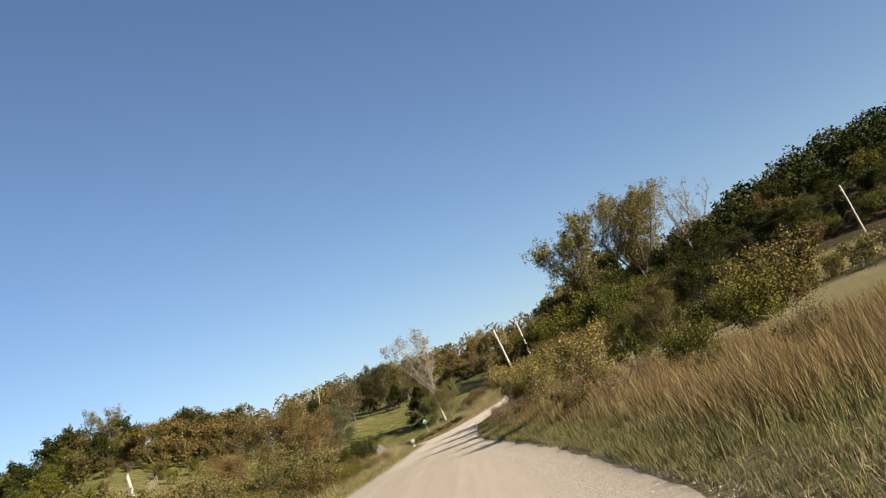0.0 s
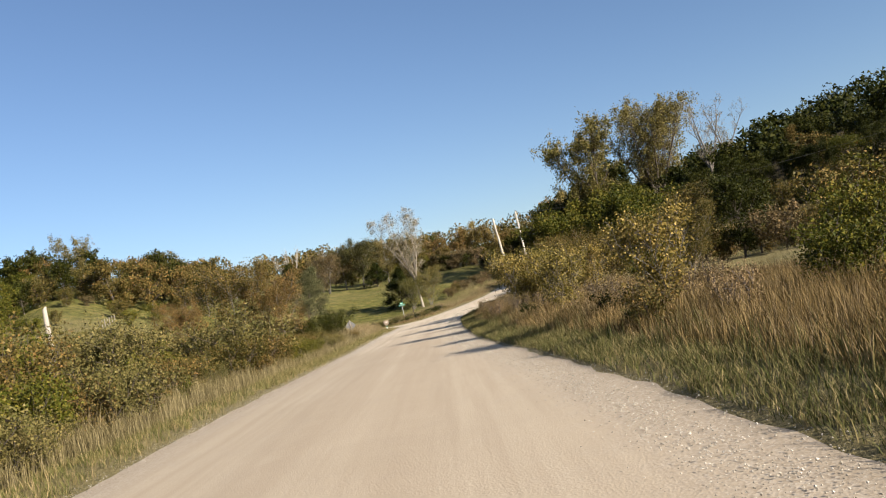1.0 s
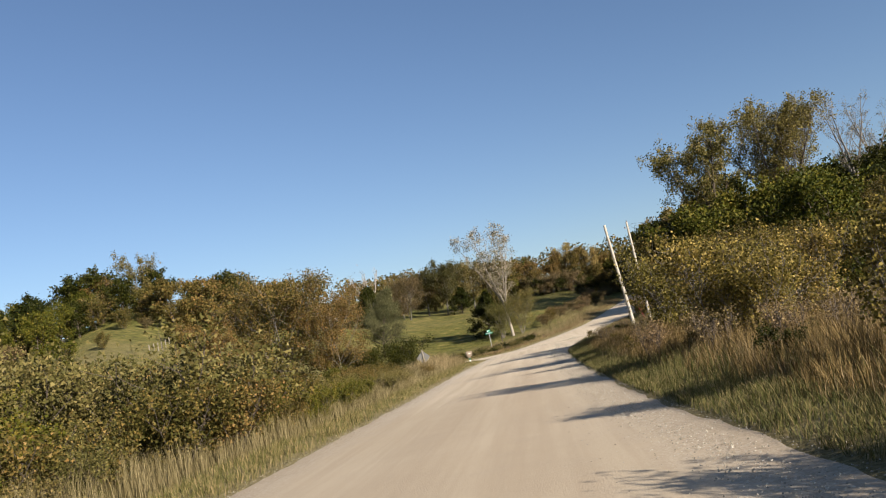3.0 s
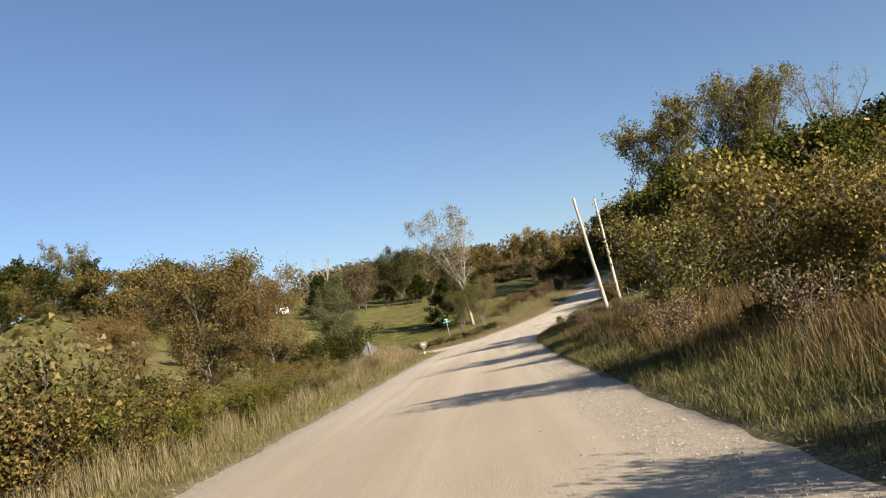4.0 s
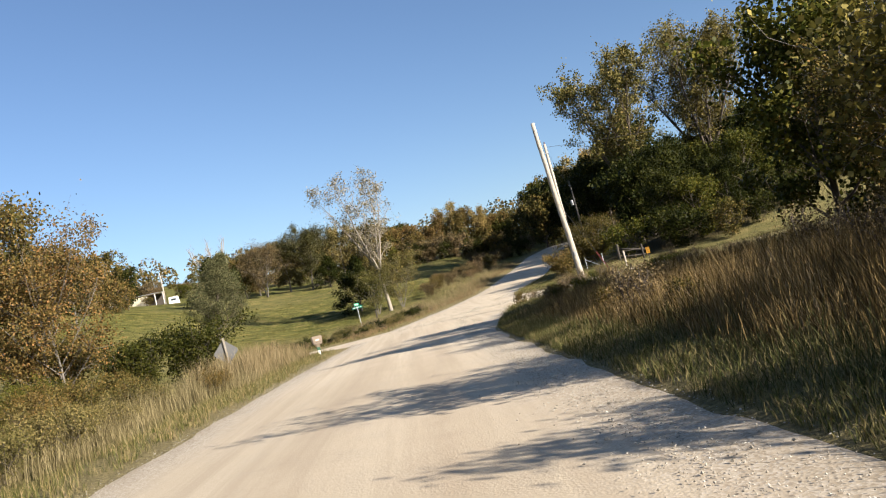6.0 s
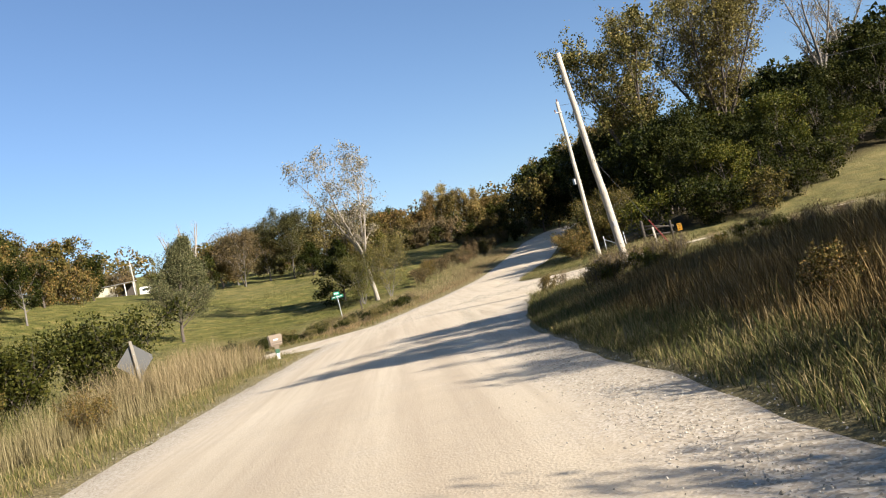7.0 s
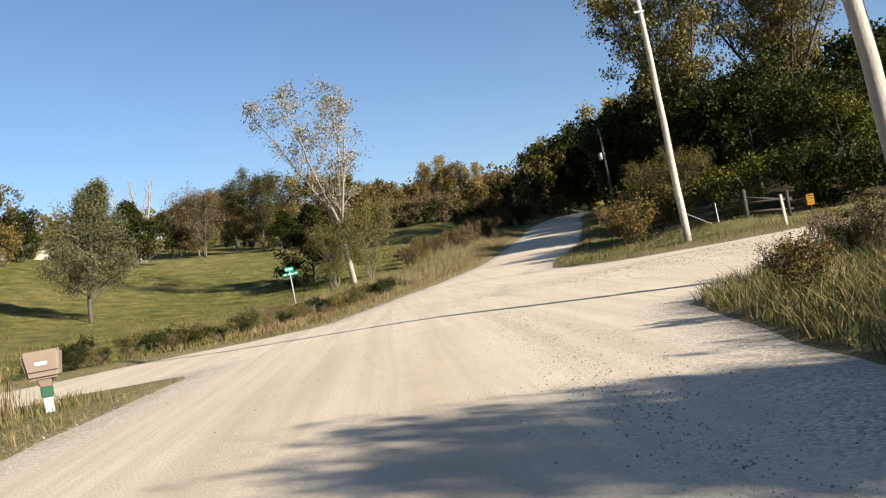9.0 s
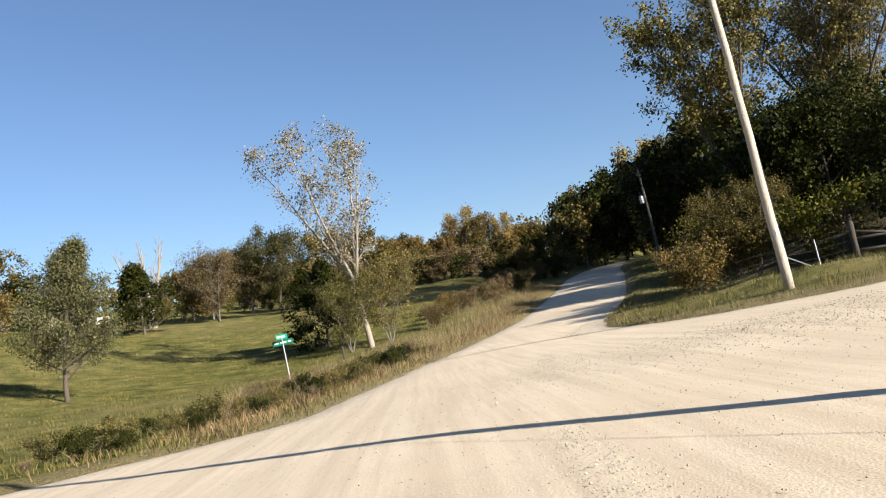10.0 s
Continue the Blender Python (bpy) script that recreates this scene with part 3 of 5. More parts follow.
# ---- kinds of plants ----
rng = np.random.default_rng(5)
KIND = {
    "maple_olive": tree_kind(1, LEAF["olive"], BARK, 4600, 0.42, 0.44, 0.32, height=10, bole=0.5, radius=4.6, limbs=16, subs=4, twigs=2, girth=0.22, up=0.42, far=True),
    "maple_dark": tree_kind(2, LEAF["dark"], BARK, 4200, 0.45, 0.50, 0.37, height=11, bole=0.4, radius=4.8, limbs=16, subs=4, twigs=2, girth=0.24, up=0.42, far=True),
    "oak_brown": tree_kind(3, LEAF["brown"], BARK, 4600, 0.38, 0.40, 0.29, height=9, bole=0.6, radius=4.5, limbs=16, subs=4, twigs=2, girth=0.22, up=0.36, far=True),
    "elm_bright": tree_kind(4, LEAF["bright"], BARK, 4600, 0.40, 0.40, 0.29, height=10, bole=0.3, radius=4.4, limbs=16, subs=4, twigs=2, girth=0.2, up=0.42, far=True),
    "field_olive": tree_kind(27, LEAF["grey"], BARK_GREY, 9000, 0.38, 0.30, 0.22, height=9.5, bole=1.4, radius=5.2, limbs=18, subs=5, twigs=2, girth=0.2, up=0.42, far=True),
    "field_dark": tree_kind(19, LEAF["dark"], BARK_GREY, 8000, 0.36, 0.36, 0.26, height=10, bole=2.2, radius=5.4, limbs=16, subs=4, twigs=2, girth=0.22, up=0.42),
    "edge_dark": tree_kind(20, LEAF["dark"], BARK, 11000, 0.40, 0.27, 0.20, height=10.5, bole=0.3, radius=4.8, limbs=18, subs=5, twigs=2, girth=0.2, up=0.42, far=True),
    "edge_olive": tree_kind(26, LEAF["bright"], BARK, 11000, 0.40, 0.25, 0.19, height=9.5, bole=0.3, radius=4.6, limbs=18, subs=5, twigs=2, girth=0.2, up=0.42, far=True),
    "gold_far": tree_kind(49, LEAF["cotton"], BARK_GREY, 8000, 0.34, 0.3, 0.22, height=10.5, bole=1.6, radius=4.0, limbs=16, subs=5, twigs=2, up=0.55, girth=0.2, shape="vase", far=True),
    "thin_hill": tree_kind(8, LEAF["brown"], BARK_GREY, 4200, 0.40, 0.32, 0.22, height=11, bole=1.0, radius=3.6, limbs=15, subs=4, twigs=2, up=0.6, girth=0.14, shape="column", far=True),
    "thicket_brown": tree_kind(5, LEAF["brown"], BARK_GREY, 30000, 0.22, 0.12, 0.085, height=8.2, bole=0.4, radius=4.2, limbs=14, subs=5, twigs=3, girth=0.12, up=0.42, stems=3, flare=0.3),
    "thicket_olive": tree_kind(9, LEAF["olive"], BARK_GREY, 26000, 0.22, 0.125, 0.09, height=7.4, bole=0.4, radius=3.6, limbs=14, subs=5, twigs=3, girth=0.12, up=0.45, stems=3, flare=0.3),
    "small_gold": tree_kind(48, LEAF["cotton_green"], BARK_GREY, 15000, 0.26, 0.15, 0.11, height=7.6, bole=0.8, radius=4.2, limbs=13, subs=5, twigs=3, girth=0.12, up=0.45, stems=3, flare=0.35),
    "tall_green": tree_kind(10, LEAF["bright"], BARK, 12000, 0.36, 0.26, 0.19, height=10, bole=0.3, radius=4.6, limbs=17, subs=5, twigs=2, girth=0.2, up=0.42),
    "locust_grey": tree_kind(6, LEAF["feather"], BARK, 48000, 0.26, 0.15, 0.07, height=10.6, bole=1.1, radius=3.9, limbs=46, subs=6, twigs=3, girth=0.17, up=0.4, bend=0.3, shape="cone"),
    "field_round": tree_kind(61, LEAF["dusk"], BARK_GREY, 22000, 0.34, 0.19, 0.14, height=10, bole=1.6, radius=4.6, limbs=22, subs=6, twigs=3, girth=0.2, up=0.45),
    "field_brown": tree_kind(62, LEAF["dun"], BARK_GREY, 15000, 0.36, 0.18, 0.12, height=9, bole=1.2, radius=4.4, limbs=18, subs=6, twigs=3, girth=0.16, up=0.4, stems=2, flare=0.3),
    "hilltop": tree_kind(18, LEAF["grey"], BARK, 8000, 0.34, 0.30, 0.22, height=10, bole=2.2, radius=6.4, limbs=15, subs=5, twigs=2, girth=0.24, up=0.5, shape="vase", far=True),
    "cedar": tree_kind(7, LEAF["dark"], BARK, 13000, 0.20, 0.26, 0.12, height=7, bole=0.15, radius=3.3, limbs=28, subs=5, twigs=2, up=0.22, bend=0.1, girth=0.13, shape="cone"),
    "shrub_olive": tree_kind(11, LEAF["olive"], BARK, 7500, 0.17, 0.105, 0.085, height=2.5, bole=0.1, radius=1.5, limbs=8, subs=4, twigs=2, up=0.45, girth=0.02, stems=4, flare=0.6, far=True),
    "shrub_grey": tree_kind(12, LEAF["grey"], BARK, 7000, 0.17, 0.095, 0.07, height=2.3, bole=0.1, radius=1.5, limbs=8, subs=4, twigs=2, up=0.45, girth=0.02, stems=4, flare=0.65, far=True),
    "shrub_bright": tree_kind(13, LEAF["bright"], BARK, 7500, 0.17, 0.105, 0.085, height=2.4, bole=0.1, radius=1.5, limbs=8, subs=4, twigs=2, up=0.45, girth=0.02, stems=4, flare=0.6, far=True),
    "shrub_dark": tree_kind(45, LEAF["dark"], BARK, 7500, 0.17, 0.105, 0.085, height=2.4, bole=0.1, radius=1.5, limbs=9, subs=4, twigs=2, up=0.45, girth=0.02, stems=4, flare=0.6, far=True),
    "shrub_brown": tree_kind(14, LEAF["brown"], BARK, 6500, 0.17, 0.09, 0.07, height=2.2, bole=0.1, radius=1.5, limbs=8, subs=4, twigs=2, up=0.45, girth=0.02, stems=4, flare=0.55, far=True),
    "poplar_sapling": tree_kind(15, LEAF["yellow"], BARK_GREY, 5200, 0.15, 0.105, 0.088, height=3.6, bole=0.4, radius=1.7, limbs=13, subs=4, twigs=2, up=0.6, girth=0.045, stems=3, flare=0.3, wob=0.12),
    "poplar_bush": tree_kind(16, LEAF["yellow"], BARK_GREY, 11500, 0.20, 0.115, 0.095, height=3.9, bole=0.25, radius=2.3, limbs=14, subs=5, twigs=2, up=0.55, girth=0.05, stems=5, flare=0.5, wob=0.12),
    "far_olive": tree_kind(41, LEAF["olive"], BARK, 3000, 0.15, 0.15, 0.11, height=2.4, bole=0.1, radius=1.5, limbs=8, subs=4, twigs=1, up=0.45, girth=0.03, stems=3, flare=0.6, far=True),
    "far_grey": tree_kind(42, LEAF["grey"], BARK, 3000, 0.15, 0.15, 0.11, height=2.4, bole=0.1, radius=1.5, limbs=8, subs=4, twigs=1, up=0.45, girth=0.03, stems=3, flare=0.6, far=True),
    "far_bright": tree_kind(43, LEAF["bright"], BARK, 3000, 0.15, 0.15, 0.11, height=2.4, bole=0.1, radius=1.5, limbs=8, subs=4, twigs=1, up=0.45, girth=0.03, stems=3, flare=0.6, far=True),
    "far_dark": tree_kind(46, LEAF["dark"], BARK, 3000, 0.15, 0.15, 0.11, height=2.4, bole=0.1, radius=1.5, limbs=8, subs=4, twigs=1, up=0.45, girth=0.03, stems=3, flare=0.6, far=True),
    "far_brown": tree_kind(44, LEAF["dun"], BARK, 3000, 0.15, 0.15, 0.11, height=2.4, bole=0.1, radius=1.5, limbs=8, subs=4, twigs=1, up=0.45, girth=0.03, stems=3, flare=0.6, far=True),
    "weed_brown": tree_kind(17, LEAF["dry_weed"], BARK, 1500, 0.15, 0.06, 0.035, height=1.1, bole=0.15, radius=0.6, limbs=8, subs=3, twigs=0, up=0.7, girth=0.012, stems=4, flare=0.4, far=True),
}
# tall cottonwoods with open lobes, a young white-barked cottonwood, bare trees
KIND["cottonwood"] = tree_kind(21, LEAF["cotton_green"], BARK, 24000, 0.27, 0.25, 0.20, low=6.0, height=22, bole=6.5, radius=5.6, limbs=15, subs=7, twigs=4, up=0.5, bend=0.3, girth=0.42, stems=3, flare=0.5, wob=0.09, fork=4.5)
KIND["cottonwood_brown"] = tree_kind(25, LEAF["cotton"], BARK, 38000, 0.27, 0.25, 0.19, low=4, height=23, bole=4.5, radius=6.6, limbs=17, subs=7, twigs=4, up=0.58, bend=0.3, girth=0.45, stems=6, flare=0.58, wob=0.08, fork=3)
KIND["young_cottonwood"] = tree_kind(22, LEAF["pale"], BARK_PALE, 7600, 0.27, 0.18, 0.14, low=5.5, height=20.0, bole=5.6, radius=3.6, limbs=13, subs=5, twigs=3, up=0.6, bend=0.2, girth=0.25, stems=4, flare=0.36, wob=0.1, fork=5.2)
KIND["bare"] = tree_kind(23, LEAF["pale"], BARK_GREY, 1500, 0.2, 0.16, 0.1, height=16, bole=4, radius=3.6, limbs=12, subs=5, twigs=4, up=0.62, bend=0.35, girth=0.26, stems=3, flare=0.26, fork=4.5, wob=0.12, shape="column")
KIND["dead_snag"] = tree_kind(24, None, BARK_PALE, 0, 0, 0, 0, height=13.0, bole=2.5, radius=2.6, limbs=10, subs=4, twigs=3, up=0.75, bend=0.25, girth=0.6, stems=8, flare=0.38, wob=0.06, fork=1.5, shape="column")

# ---- trees that stand out ----
# name, kind, x, y, turn, size, label, category
STANDING = [
    ("cottonwood", "cottonwood", 33.0, 167, 20, 1.2, "tall cottonwood with thinning olive leaves and open limbs", "tree"),
    ("cottonwood", "cottonwood_brown", 46.8, 171, 130, 1.18, "tall cottonwood with thinning brownish leaves", "tree"),
    ("bare_tree", "bare", 52.6, 155, 0, 1.3, "leafless grey-barked tree at the wood's edge", "tree"),
    ("bare_tree", "bare", 56.2, 156, 90, 1.15, "leafless grey-barked tree at the wood's edge", "tree"),
    ("young_cottonwood", "young_cottonwood", -2.4, 155.2, 40, 1.0, "slender white-barked cottonwood with a sparse crown", "tree"),
    ("small_oak", "small_gold", -3.9, 154.6, 120, 0.7, "low brownish tree beside the white-barked cottonwood", "tree"),
    ("small_oak", "small_gold", -0.9, 156.0, 10, 0.8, "low brownish tree beside the white-barked cottonwood", "tree"),
    ("feathery_tree", "locust_grey", -20.8, 144, 0, 1.02, "grey-green feathery tree standing alone in the field", "tree"),
    ("cedar", "cedar", -30.0, 190, 0, 1.3, "dark green cedar with a spreading crown on the field", "tree"),
    ("cedar", "cedar", -13.2, 206, 60, 0.9, "dark green cedar standing on the grassy slope", "tree"),
    ("cedar", "cedar", -6.2, 161, 110, 1.1, "dark low cedar behind the white-barked cottonwood", "tree"),
    ("dead_tree", "dead_snag", -32.0, 200, 0, 1.0, "dead tree of bare grey upright limbs", "tree"),
    ("thicket_tree", "thicket_olive", -18.2, 87.5, 0, 1.14, "brown-leaved round tree among roadside shrubs", "tree"),
    ("thicket_tree", "thicket_brown", -14.2, 87.4, 70, 0.86, "olive-leaved tree with reddish leaves among roadside shrubs", "tree"),
    ("bush", "shrub_dark", -12.4, 90.6, 150, 1.0, "leafy dark green bush behind the diamond sign", "shrub"),
    ("bush", "shrub_olive", -15.0, 88.6, 150, 1.05, "olive bush at the foot of the roadside thicket", "shrub"),
    ("thicket_tree", "thicket_brown", -22.5, 84.0, 210, 0.6, "thin brown-leaved tree among roadside shrubs", "tree"),
    ("hump_tree", "hilltop", -67.5, 170, 50, 0.82, "dark spreading tree on the hill's crest", "tree"),
    ("roadside_tree", "thicket_olive", 12.8, 64.5, 200, 0.52, "small olive tree at the edge of the tall grass", "tree"),
    ("roadside_tree", "thicket_olive", 17.5, 62.5, 320, 0.6, "small olive tree at the edge of the tall grass", "tree"),
    ("roadside_tree", "thicket_olive", 10.6, 69.5, 90, 0.6, "small olive tree at the edge of the tall grass", "tree"),
    ("roadside_tree", "tall_green", 10.8, 74.0, 20, 0.6, "green leafy tree at the edge of the tall grass", "tree"),
    ("roadside_tree", "tall_green", 14.0, 76.3, 160, 0.72, "green leafy tree at the edge of the tall grass", "tree"),
    ("roadside_tree", "thicket_olive", 22, 76, 120, 0.9, "olive leafy tree behind the roadside saplings", "tree"),
    ("roadside_tree", "tall_green", 18.0, 75.5, 300, 0.74, "green leafy tree behind the roadside saplings", "tree"),
    ("roadside_tree", "tall_green", 16.0, 70, 220, 0.66, "green leafy tree behind the roadside saplings", "tree"),
    ("roadside_tree", "edge_dark", 20.5, 81.0, 40, 0.5, "dark green leafy tree behind the roadside saplings", "tree"),
    ("roadside_tree", "edge_dark", 25.0, 82.5, 140, 0.55, "dark green leafy tree behind the roadside saplings", "tree"),
    ("roadside_tree", "edge_dark", 28.5, 79.0, 250, 0.55, "dark green leafy tree behind the roadside saplings", "tree"),
    ("roadside_tree", "edge_dark", 24.5, 72.0, 330, 0.6, "dark green leafy tree behind the roadside saplings", "tree"),
    ("hill_tree", "oak_brown", -55.5, 156, 10, 0.95, "brown leafy tree on the hill's crest", "tree"),
    ("hill_tree", "maple_olive", -50.5, 160, 100, 0.9, "olive leafy tree on the hill's crest", "tree"),
    ("hill_tree", "maple_olive", -46, 164, 50, 0.8, "olive leafy tree on the hill's crest", "tree"),
    ("field_tree", "field_dark", -40, 157, 0, 0.6, "round dark green tree at the field's edge", "tree"),
    ("sapling", "poplar_sapling", 6.4, 28.6, 0, 0.72, "yellowing poplar sapling in tall brown grass", "shrub"),
    ("sapling", "poplar_sapling", 5.2, 37.0, 240, 0.6, "yellowing poplar sapling in tall brown grass", "shrub"),
    ("sapling", "poplar_bush", 5.7, 46.3, 80, 0.56, "yellowing poplar bush in tall brown grass", "shrub"),
    ("sapling", "poplar_sapling", 4.9, 47.2, 100, 0.82, "tall poplar sapling with large yellow-green leaves", "shrub"),
    ("sapling", "poplar_sapling", 9.0, 52, 160, 0.8, "tall poplar sapling with large yellow-green leaves", "shrub"),
    ("sapling", "poplar_bush", 6.4, 61.8, 30, 0.84, "broad yellow-leaved poplar bush beside the gravel road", "shrub"),
    ("sapling", "poplar_sapling", 7.3, 55.8, 200, 0.85, "yellowing poplar sapling in tall brown grass", "shrub"),
    ("sapling", "poplar_bush", 10.2, 62.5, 290, 0.66, "yellow-leaved poplar bush in the tall grass", "shrub"),
    ("bush", "shrub_bright", 8.7, 23.9, 0, 0.62, "small dark green bush in the tall grass", "shrub"),
    ("bush", "shrub_bright", 14.5, 34, 0, 1.0, "dark green rounded bush in the grass", "shrub"),
    ("bush", "shrub_olive", 19, 42, 0, 1.5, "olive bush at the edge of the grass", "shrub"),
    ("bush", "shrub_dark", -10.2, 92.6, 100, 1.2, "leafy dark green bush behind the diamond sign", "shrub"),
    ("bush", "shrub_dark", -13.6, 93.5, 10, 0.9, "leafy dark green bush behind the diamond sign", "shrub"),
    ("bush", "shrub_olive", 14.2, 129.5, 0, 1.0, "olive bush at the road fork", "shrub"),
    ("bush", "shrub_olive", 17.0, 132, 60, 1.3, "olive bush at the road fork", "shrub"),
    ("fork_tree", "thicket_olive", 18.2, 131.5, 20, 0.62, "yellowing spindly young tree at the road fork", "tree"),
    ("bush", "shrub_bright", 19.5, 138, 60, 1.4, "green bush at the road fork", "shrub"),
]
for name, kind, x, y, turn, size, label, category in STANDING:
    # the white-barked cottonwood leans away from the road
    plant(name, KIND[kind], spot(x, y, turn, size, 0, 0, -4.5 if name == "young_cottonwood" else 0), label, category)

# ---- roadside shrubs on the left ----
lib = ("shrub_olive", "shrub_grey", "shrub_bright", "shrub_brown")
words = {"shrub_dark": "dark green", "shrub_olive": "olive-leaved", "shrub_grey": "grey-green", "shrub_bright": "green leafy", "shrub_brown": "brownish twiggy"}
for i in range(76):
    y = 9 + 81 * (i + rng.uniform(0, 0.8)) / 76
    x = -8.6 - rng.uniform(0, 1) ** 1.1 * 13 - 1.5 * smooth(y, 60, 75)
    k = lib[rng.choice(4, p=(0.26, 0.44, 0.12, 0.18))]
    k = "shrub_dark" if y > 78 and k == "shrub_grey" else k
    if y < 50 and abs(x + 0.645 * (y - 20)) < 2.6:
        continue
    plant("roadside_shrub", KIND[k], spot(x, y, rng.uniform(0, 360), rng.uniform(0.85, 1.4) * (1.14 - 0.69 * smooth(y, 46, 62))), words[k] + " shrub in the thicket beside the road", "shrub", "roadside thicket")

for i in range(24):
    x, y = -10.5 - 12 * rng.uniform(0, 1), 38 + 30 * (i + rng.uniform(0, 1)) / 24
    if y < 50 and abs(x + 0.645 * (y - 20)) < 2.6:
        continue
    k = lib[rng.choice(4, p=(0.3, 0.4, 0.1, 0.2))]
    plant("roadside_shrub", KIND[k], spot(x, y, rng.uniform(0, 360), rng.uniform(0.95, 1.4) * (1.0 - 0.55 * smooth(y, 50, 62))), words[k] + " shrub in the thicket beside the road", "shrub", "roadside thicket")
# low growth between the thicket and the tall grass
for i in range(70):
    x, y = -7.2 - rng.uniform(0, 1) * 3.2, 8 + 74 * (i + rng.uniform(0, 1)) / 70
    k = lib[rng.choice(4, p=(0.34, 0.32, 0.2, 0.14))]
    plant("roadside_shrub", KIND[k], spot(x, y, rng.uniform(0, 360), rng.uniform(0.45, 0.85) * (1.0 - 0.4 * smooth(y, 50, 62))), "low " + words[k] + " shrub at the front of the thicket", "shrub", "roadside thicket")
plant("roadside_shrub", KIND["shrub_olive"], spot(-18.2, 54.2, 40, 0.5), "olive-leaved shrub at the foot of the broken pole", "shrub", "roadside thicket")
for i in range(30):
    x, y = -26 - 42 * rng.uniform(0, 1), 55 + 100 * rng.uniform(0, 1)
    k = lib[rng.choice(4, p=(0.4, 0.1, 0.3, 0.2))]
    plant("hillside_shrub", KIND[k.replace("shrub", "far")], spot(x, y, rng.uniform(0, 360), rng.uniform(0.6, 1.3)), words[k] + " shrub scattered on the grassy hill", "shrub", "hillside shrubs")

for i in range(44):
    x, y = 24 + 36 * rng.uniform(0, 1), 62 + 36 * rng.uniform(0, 1)
    k = lib[rng.choice(4, p=(0.35, 0.1, 0.1, 0.45))]
    plant("slope_shrub", KIND[k.replace("shrub", "far")], spot(x, y, rng.uniform(0, 360), rng.uniform(0.7, 1.3)), words[k] + " shrub in the rough grass below the side road", "shrub", "slope shrubs")

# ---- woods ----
# the dark kinds carry the shaded slope's darkness in their leaf colour
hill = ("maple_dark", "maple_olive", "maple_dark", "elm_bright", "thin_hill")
tone = {"field_round": "dusky olive", "field_brown": "dun-brown thinning", "gold_far": "golden-brown", "maple_dark": "dark green", "maple_olive": "olive", "elm_bright": "green", "thin_hill": "thin brownish", "edge_dark": "dark green", "field_olive": "grey-olive", "edge_olive": "yellow-green", "oak_brown": "brown", "locust_grey": "grey-green"}


def wood_tree(k, x, y, size, group):
    # past the crest's high tree only low dark growth stands on the hill
    if group == "trees on the grassy hill" and x < -0.53 * (y - 26):
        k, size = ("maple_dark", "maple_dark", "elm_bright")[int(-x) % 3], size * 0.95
    plant("woodland_tree", KIND[k], spot(x, y, rng.uniform(0, 360), size, 0.2), tone[k] + " leafy tree of the " + group, "tree", group)


# the wood's edge behind the side road, and the slope above it
for row in range(4):
    n = (22, 19, 15, 11)[row]
    for i in range(n):
        f = (i + rng.uniform(0.1, 0.9)) / n
        x = 22 + f * (95 + row * 12) + rng.normal(0, 1.0)
        y = 131 - f * 20 + 15 * float(smooth(x, 27, 46)) + row * 10.5 + rng.normal(0, 1.5)
        k = hill[rng.choice(5, p=(0.5, 0.1, 0.3, 0.04, 0.06))]
        if row == 0:
            k = ("edge_dark",) * 7 + ("edge_olive",)
            k = k[rng.integers(8)]
        wood_tree(k, x, y, rng.uniform(0.5, 0.78) if row == 0 else rng.uniform(0.55, 0.85), "wooded hillside")
# undergrowth along the wood's edge
for i in range(26):
    f = (i + rng.uniform(0.1, 0.9)) / 26
    k = ("shrub_olive", "shrub_dark", "shrub_dark", "shrub_bright")[rng.integers(4)]
    plant("edge_shrub", KIND[k.replace("shrub", "far")], spot(19 + f * 75, 128.5 - f * 19 + 15 * float(smooth(19 + f * 75, 27, 46)) + rng.normal(0, 1), rng.uniform(0, 360), rng.uniform(1.0, 1.7)), words[k] + " shrub at the wood's edge", "shrub", "wood's edge")
# both sides of the road where it enters the wood
for i in range(34):
    y = 140 + i * 4.2 + rng.normal(0, 1)
    xc = float(np.interp(y, MAIN_Y, MAIN_X))
    k = hill[rng.choice(5, p=(0.5, 0.2, 0.1, 0.1, 0.1))] if y > 172 else "edge_dark"
    wood_tree(k, xc + (16.5 if y < 186 else 12) + rng.uniform(0, 6), y, rng.uniform(0.7, 0.95) if y < 186 else rng.uniform(0.9, 1.3), "wooded hillside")
for i in range(16):
    y = 212 + i * 5 + rng.normal(0, 1)
    xc = float(np.interp(y, MAIN_Y, MAIN_X))
    wood_tree(("maple_dark", "oak_brown", "maple_olive", "maple_dark")[rng.integers(4)], (x := xc - 8 - rng.uniform(0, 9)), y, 0.55 + 0.75 * float(smooth((x - 0.7) / (y - 87), 0.185, 0.22)) + rng.uniform(0, 0.2), "wood at the road's end")
# the treeline across the top of the field
for x, y, k, s in ((-16.4, 206, "field_round", 1.06), (-24.0, 202, "field_brown", 1.0), (-20.8, 209, "field_round", 0.95), (-28.4, 207, "oak_brown", 0.8), (-26.5, 210, "field_round", 0.78), (-11, 216, "field_olive", 1.05), (3, 216, "oak_brown", 0.65), (9, 218, "thin_hill", 0.82), (11.5, 220, "gold_far", 0.85), (13.5, 217, "thin_hill", 0.84), (15.5, 221, "thin_hill", 0.9), (17.5, 219, "gold_far", 0.8), (20, 223, "thin_hill", 0.75), (22, 226, "maple_olive", 0.8), (6, 219, "oak_brown", 0.7), (-4, 216, "maple_olive", 0.95)):
    wood_tree(k, x, y, s, "field treeline")
